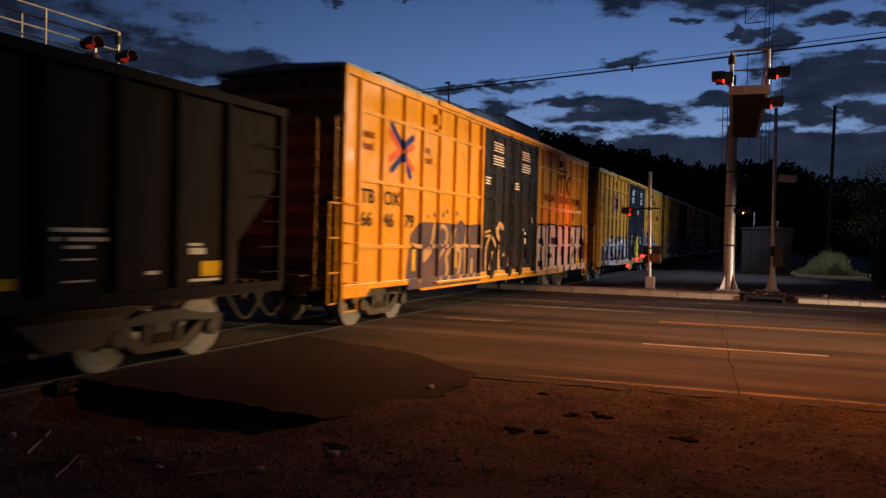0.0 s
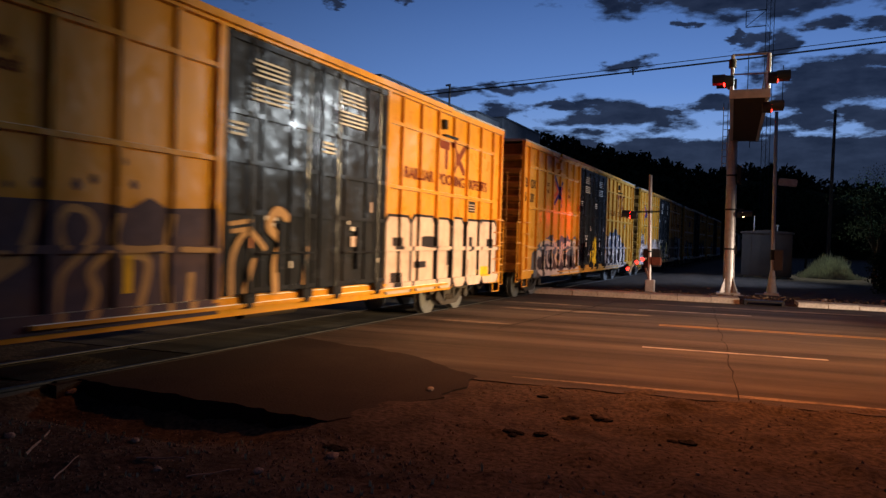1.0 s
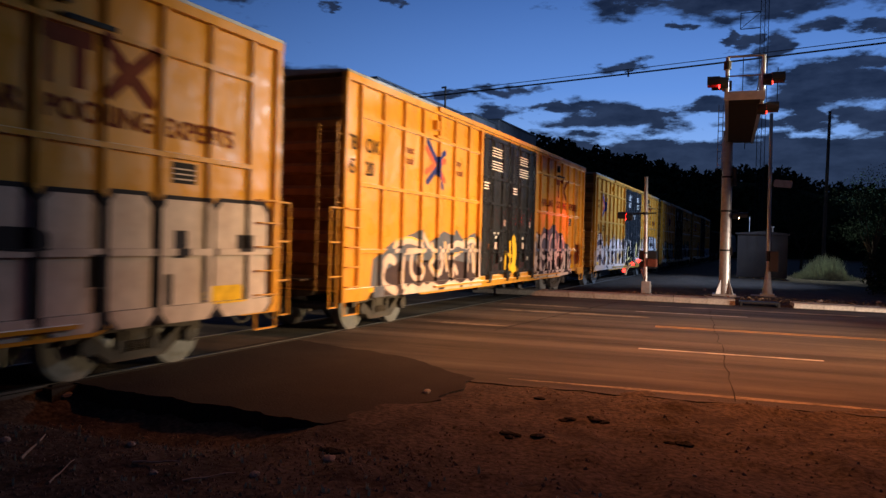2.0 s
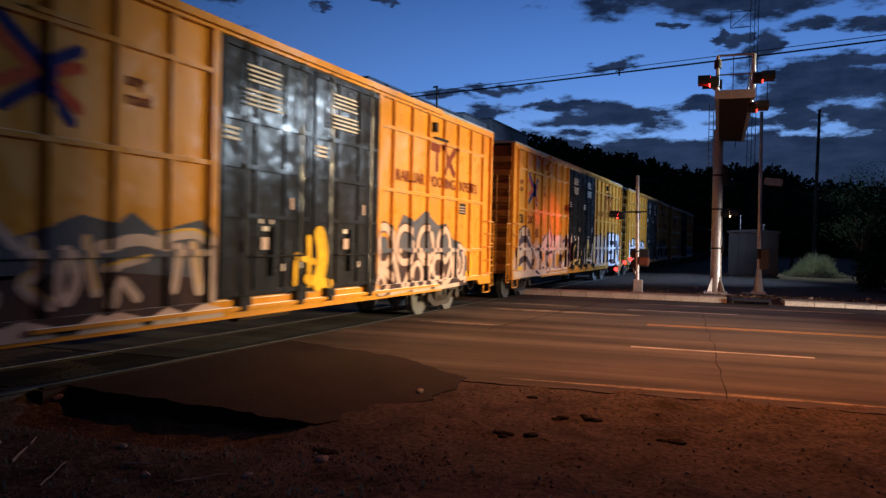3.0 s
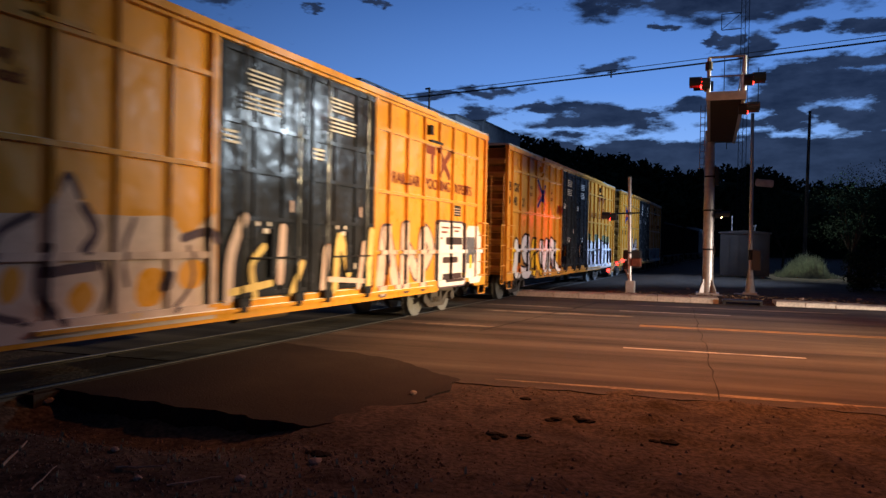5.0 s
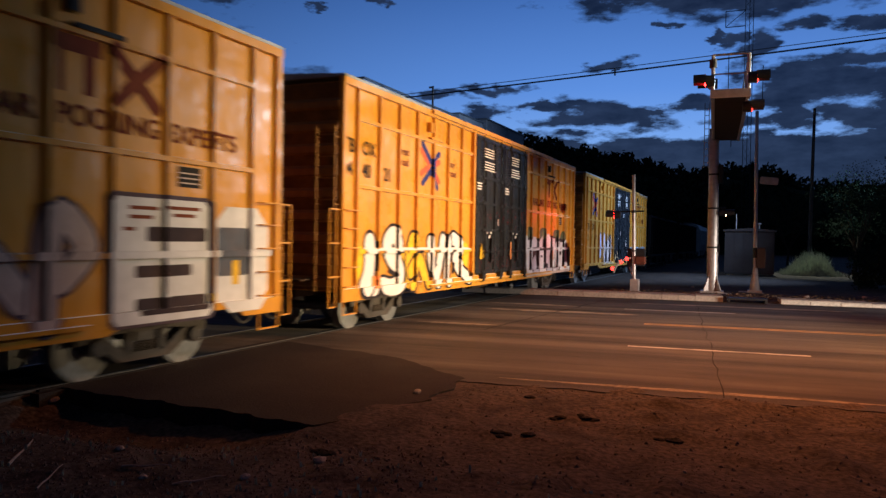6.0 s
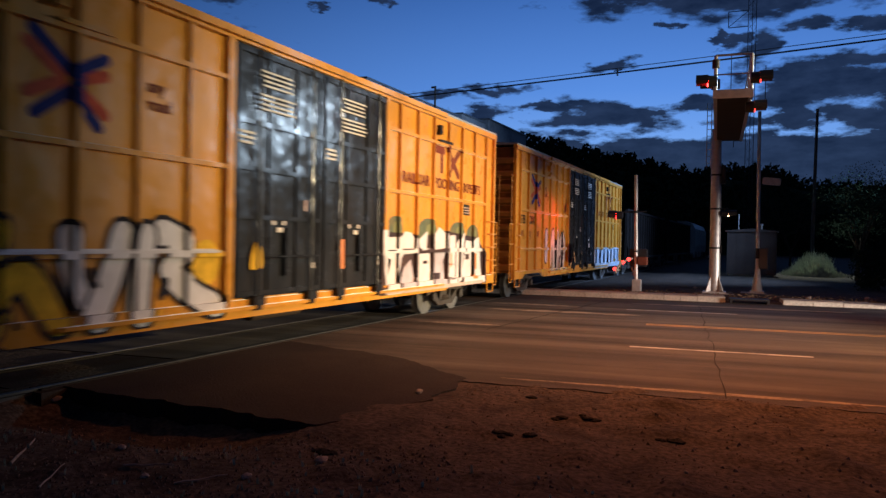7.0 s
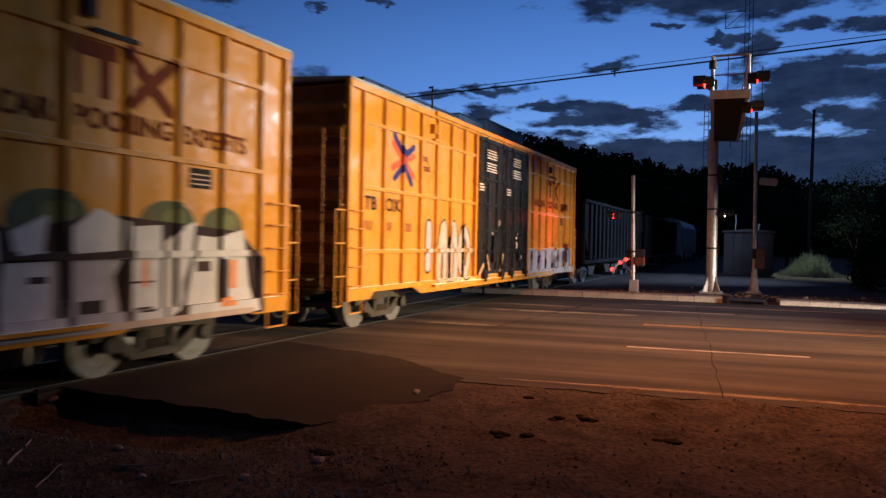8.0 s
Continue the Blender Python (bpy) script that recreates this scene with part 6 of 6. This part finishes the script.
# ---------------------------------------------------------------- plants
def leaf_mesh(verts, faces, centre, r, rnd, n, size):
    for _ in range(n):
        d = Vector((rnd.gauss(0, 1), rnd.gauss(0, 1), rnd.gauss(0, 1))).normalized() * r * rnd.random() ** 0.4
        p = centre + Vector((d.x, d.y, d.z * 0.8))
        a = Vector((rnd.uniform(-1, 1), rnd.uniform(-1, 1), rnd.uniform(-1, 1))).normalized() * size * rnd.uniform(0.6, 1.3)
        b = a.orthogonal().normalized() * a.length * 0.55
        i = len(verts)
        verts += [p - a, p + b, p + a, p - b]
        faces.append((i, i + 1, i + 2, i + 3))


def pydata(name, verts, faces, material, parent=None):
    me = bpy.data.meshes.new(name)
    me.from_pydata([tuple(v) for v in verts], [], faces)
    me.materials.append(material)
    ob = new(name, me)
    if parent:
        ob.parent = parent
    return ob


RIDGE = [(-60, 9.0), (-40, 9.4), (-18, 8.4), (-15.8, 8.0), (-12.7, 7.3), (-9.4, 6.7), (-7.3, 6.1), (-4.9, 5.6), (-2.2, 6.0), (0.5, 5.6), (1.9, 4.9), (4.5, 4.6), (12, 4.2), (30, 4.0)]


def ridge_at(a):
    for (a0, e0), (a1, e1) in zip(RIDGE, RIDGE[1:]):
        if a0 <= a <= a1:
            return e0 + (e1 - e0) * (a - a0) / (a1 - a0)
    return RIDGE[-1][1]


def woods():
    """A wooded slope: a ridge of earth with crowns of many small clumps."""
    rnd = random.Random(31)
    verts, faces = [], []
    bearings = list(np.arange(-60, 30.1, 2.5))
    for a in bearings:
        for d, k in ((150, 0.0), (190, 0.75), (230, 0.82), (300, 0.5)):
            z = 1.955 + 200 * math.tan(radians(ridge_at(a))) * k - (0 if k else 2.5)
            verts.append(Vector((d * math.sin(radians(a)), d * math.cos(radians(a)), z)))
    for i in range(len(bearings) - 1):
        for k in range(3):
            p = i * 4 + k
            faces.append((p, p + 4, p + 5, p + 1))
    tagged(pydata("hillside", verts, faces, TREE), "dark wooded hillside behind the railway", "hill", kind="structure")
    verts, faces = [], []
    for i in range(1500):
        a = rnd.uniform(-32, 16)
        d = rnd.uniform(150, 215)
        top = 1.955 + d * math.tan(radians(ridge_at(a) + rnd.uniform(-0.55, 0.22))) * min(1.0, 0.55 + 0.45 * (d - 150) / 55)
        h = rnd.uniform(5, 9)
        base = Vector((d * math.sin(radians(a)), d * math.cos(radians(a)), top - h))
        for k in range(5):
            leaf_mesh(verts, faces, base + Vector((rnd.uniform(-1.2, 1.2), rnd.uniform(-1.2, 1.2), h * (0.25 + 0.15 * k))), 2.3 * (1 - 0.14 * k), rnd, 9, 0.75)
    tagged(pydata("far_woods", verts, faces, TREE), "dark wooded hillside of dense trees", "woods", kind="stuff")


woods()


def tree(x, y, h, r, seed, trunk_h, label, material=None):
    rnd = random.Random(seed)
    g = empty("tree", pose(x, y, 0))
    bm = bm_new()
    tube(bm, (0, 0, -0.3), (0.1, 0, trunk_h), 0.14, 0.09, n=8)
    limbs = []
    for i in range(9):
        a = rnd.uniform(0, math.tau)
        e = Vector((math.cos(a) * r * rnd.uniform(0.35, 0.75), math.sin(a) * r * rnd.uniform(0.35, 0.75), trunk_h + (h - trunk_h) * rnd.uniform(0.25, 0.85)))
        tube(bm, (0.1, 0, trunk_h * rnd.uniform(0.7, 1.0)), e, 0.06, 0.015, n=5)
        limbs.append(e)
    part("trunk", bm, BARK, g)
    verts, faces = [], []
    for e in limbs:
        for _ in range(9):
            c = e + Vector((rnd.gauss(0, 0.35 * r), rnd.gauss(0, 0.35 * r), rnd.gauss(0, 0.22 * r)))
            leaf_mesh(verts, faces, c, 0.36 * r, rnd, 85, 0.058)
    pydata("crown", verts, faces, material or LEAF, g)
    return tagged(g, label, "tree")


LEAF = mat("green_leaves", (0.028, 0.048, 0.022), 0.85, grain=3.0, vary=0.4, dirt=0.3, bump=0)
tree(4.6, 47, 6.1, 2.3, 41, 1.7, "bushy green roadside tree with a thin trunk")
tree(10.2, 46, 6.8, 2.6, 42, 1.6, "bushy green roadside tree with a thin trunk")
tree(1.9, 75, 8.5, 3.2, 43, 1.6, "dark bushy tree by the railway yard")


def hedge():
    rnd = random.Random(51)
    verts, faces = [], []
    for i in range(420):
        x, y = rnd.uniform(3.7, 11), rnd.uniform(36.0, 39.0)
        leaf_mesh(verts, faces, Vector((x, y, rnd.uniform(0.1, 1.65 + 0.15 * (x - 3.7) ** 0.5))), 0.36, rnd, 34, 0.075)
    tagged(pydata("hedge", verts, faces, TREE), "dense dark clipped hedge", "hedge", kind="stuff")


hedge()


def grass():
    """Long pale grass and weeds on the bank beside the yard, and tufts along the kerb."""
    rnd = random.Random(61)
    verts, faces = [], []
    spots = []
    for _ in range(3600):
        x = rnd.gauss(2.75, 0.75)
        spots.append((x, rnd.uniform(50.5, 55.5), rnd.uniform(0.45, 1.5) * math.exp(-((x - 2.75) / 1.3) ** 2) * (0.8 + 0.9 * noise.noise((x * 1.3, rnd.uniform(0, 2), 2)))))
    spots += [(rnd.uniform(-15, -11.8), rnd.uniform(-2, 8), rnd.uniform(0.1, 0.5)) for _ in range(900)]
    spots += [(rnd.uniform(-7.5, 0.5), rnd.uniform(3.8, 6.0), rnd.uniform(0.02, 0.09)) for _ in range(300)]
    for x, y, h in spots:
        z = ground_height(x, y) - 0.02
        for _ in range(4 if h > 0.5 else 3):
            a = rnd.uniform(0, math.tau)
            dx, dy = math.cos(a) * h * 0.35 * rnd.random(), math.sin(a) * h * 0.35 * rnd.random()
            w = 0.012 + 0.012 * h
            i = len(verts)
            verts += [Vector((x - w, y, z)), Vector((x + w, y, z)), Vector((x + dx * 0.5 + w * 0.6, y + dy * 0.5, z + h * 0.6)), Vector((x + dx, y + dy, z + h * rnd.uniform(0.85, 1.1)))]
            faces += [(i, i + 1, i + 2), (i, i + 2, i + 3)]
    tagged(pydata("grass", verts, faces, GRASS), "long pale dry grass and weeds", "grass", kind="stuff")


grass()


# ---------------------------------------------------------------- small things on the ground
def stone(x, y, r, material, seed, label="small pale stone on the dirt", name="stone"):
    rnd = random.Random(seed)
    bm = bm_new()
    bmesh.ops.create_icosphere(bm, subdivisions=2, radius=r)
    for v in bm.verts:
        v.co *= 1 + noise.noise(v.co * (2.2 / r) * 0.4 + Vector((seed, 0, 0))) * 0.5
        v.co.z *= 0.62
    bmesh.ops.rotate(bm, verts=bm.verts[:], cent=(0, 0, 0), matrix=Matrix.Rotation(rnd.uniform(0, 6), 3, "Z"))
    for v in bm.verts:
        v.co += Vector((x, y, (0.004 if 6.5 < y and -8 < x < -3.7 else ground_height(x, y)) + r * 0.35))
    ob = part(name, bm, material)
    return tagged(ob, label, "stone")


ROCK = mat("pale_stone", (0.34, 0.28, 0.24), 0.85, grain=30.0, vary=0.3, dirt=0.4, bump=0.4)
CLOD = mat("dark_clod", (0.018, 0.014, 0.012), 0.95, grain=24.0, vary=0.4, bump=0.6)
stone(-3.62, 5.60, 0.062, ROCK, 1, "fist-sized pale stone on the dirt")
stone(-4.01, 8.40, 0.05, ROCK, 2, "pale pebble on the dark asphalt")
for i, (x, y, r) in enumerate(((-3.9, 4.9, 0.04), (-4.6, 4.5, 0.035), (-5.4, 5.0, 0.04), (-0.6, 6.7, 0.02), (-6.6, 4.6, 0.05), (-2.9, 4.6, 0.03))):
    stone(x, y, r, ROCK, 10 + i)


def clods():
    rnd = random.Random(71)
    for x, y, w in ((-2.42, 7.14, 0.30), (-1.79, 8.24, 0.22), (-0.86, 7.77, 0.20), (-2.66, 8.92, 0.10), (-3.75, 5.85, 0.16), (-2.1, 8.1, 0.10), (-2.2, 7.2, 0.12)):
        bm = bm_new()
        for k in range(9):
            a, d = rnd.uniform(0, math.tau), rnd.random() * w * 0.5
            cx, cy, r = x + math.cos(a) * d * 1.4, y + math.sin(a) * d * 0.7, rnd.uniform(0.02, 0.05)
            v = bmesh.ops.create_icosphere(bm, subdivisions=1, radius=r)["verts"]
            for q in v:
                q.co = Vector((q.co.x * 1.5, q.co.y * 1.2, q.co.z * 0.5)) * (1 + rnd.uniform(-0.25, 0.25)) + Vector((cx, cy, ground_height(cx, cy) + 0.006))
        tagged(part("dark_clod", bm, CLOD), "clump of dark rotten leaves on the dirt", "debris", "clumps on the dirt")


clods()


def pebbles():
    rnd = random.Random(81)
    verts, faces = [], []
    for i in range(15000):
        if i < 9500:
            x, y = rnd.uniform(-7.8, 2.6), 3.4 + 6.6 * rnd.random() ** 1.3
        else:
            x, y = rnd.uniform(-7.5, -2.5), rnd.uniform(3.3, 6.2)
        v = -S7 * x + C7 * y
        if v > ROAD_NEAR + 0.1 or (-8.15 < x < -3.6 and y > 6.3):
            continue
        r = 0.005 + 0.020 * rnd.random() ** 3.5
        z = ground_height(x, y)
        k = len(verts)
        a = rnd.uniform(0, 6)
        for t in range(4):
            verts.append(Vector((x + math.cos(a + t * 1.57) * r * rnd.uniform(0.7, 1.4), y + math.sin(a + t * 1.57) * r * rnd.uniform(0.7, 1.4), z - 0.002)))
        verts.append(Vector((x + rnd.uniform(-0.4, 0.4) * r, y + rnd.uniform(-0.4, 0.4) * r, z + r * rnd.uniform(0.5, 1.1))))
        faces += [(k, k + 1, k + 4), (k + 1, k + 2, k + 4), (k + 2, k + 3, k + 4), (k + 3, k, k + 4)]
    tagged(pydata("gravel", verts, faces, PEBBLE), "loose gravel and grit scattered on the dirt", "gravel", kind="stuff")


PEBBLE = mat("mixed_gravel", (0.13, 0.095, 0.075), 0.9, grain=5.0, vary=0.6, dirt=0.4, bump=0, dirt_scale=6)
pebbles()


def litter():
    """Dead leaves and scraps along the verge behind the kerb."""
    rnd = random.Random(91)
    verts, faces = [], []
    for i in range(1500):
        x = rnd.uniform(-6.5, 11)
        y = 27.95 + S7 * x + abs(rnd.gauss(0, 0.9))
        z, r, a = ground_height(x, y) + 0.01, rnd.uniform(0.02, 0.07), rnd.uniform(0, 6.28)
        k = len(verts)
        for t in range(4):
            q = a + t * 1.57
            verts.append(Vector((x + math.cos(q) * r * rnd.uniform(0.6, 1.3), y + math.sin(q) * r * rnd.uniform(0.6, 1.3), z + rnd.uniform(0, 0.06))))
        faces += [(k, k + 1, k + 2), (k, k + 2, k + 3)]
    tagged(pydata("leaf_litter", verts, faces, LITTER), "dead brown leaves and scraps along the kerb", "leaf litter", kind="stuff")


LITTER = mat("dead_leaves", (0.20, 0.13, 0.08), 0.9, grain=4.0, vary=0.6, dirt=0.6, bump=0, dirt_scale=5)
litter()


def stick(x0, y0, x1, y1, r, label="dry pale stick on the dirt"):
    bm = bm_new()
    a, b = Vector((x0, y0, ground_height(x0, y0) + r)), Vector((x1, y1, ground_height(x1, y1) + r + 0.02))
    n = 5
    pts = [a.lerp(b, i / n) + Vector((0, 0, 0.006 * math.sin(i * 2.0))) for i in range(n + 1)]
    for i in range(n):
        tube(bm, pts[i], pts[i + 1], r * (1 - 0.1 * i), r * (1 - 0.1 * (i + 1)), n=6)
    tagged(part("stick", bm, STICK), label, "stick")


STICK = mat("bleached_wood", (0.36, 0.29, 0.24), 0.85, grain=20.0, vary=0.25, bump=0.2)
stick(-5.95, 4.30, -6.62, 5.12, 0.014)
stick(-4.95, 4.6, -4.55, 4.75, 0.010)
stick(-4.3, 4.5, -4.05, 4.85, 0.009)
stick(-5.2, 4.0, -5.35, 4.35, 0.008)
stone(-8.05, 6.40, 0.07, ROCK, 30, "pale broken stone at the end of the asphalt")
for i, (x, y) in enumerate(((1.4, 29.2), (3.3, 30.2), (-3.2, 28.0), (5.0, 29.0), (-2.8, 33.0))):
    stone(x, y, 0.09, ROCK, 50 + i, "pale stone on the verge beyond the kerb")


# ---------------------------------------------------------------- what moves
def motions():
    span = 2 / FPS
    for car, y in CARS:
        walk(car, [(t, pose(TRACK_X, y - SPEED * t + 0.1 * (max(0, t - 4) / 4) ** 2, 0)) for t in (0, 1, 2, 3, 4, 5, 6, 7, 8)])
        for w in car.children_recursive:
            if w.name.startswith("wheelset"):
                at = w.location.copy()
                walk(w, [(i * span, pose(at.x, at.y, at.z, math.degrees(SPEED * i * span / 0.457))) for i in range(121)])


motions()
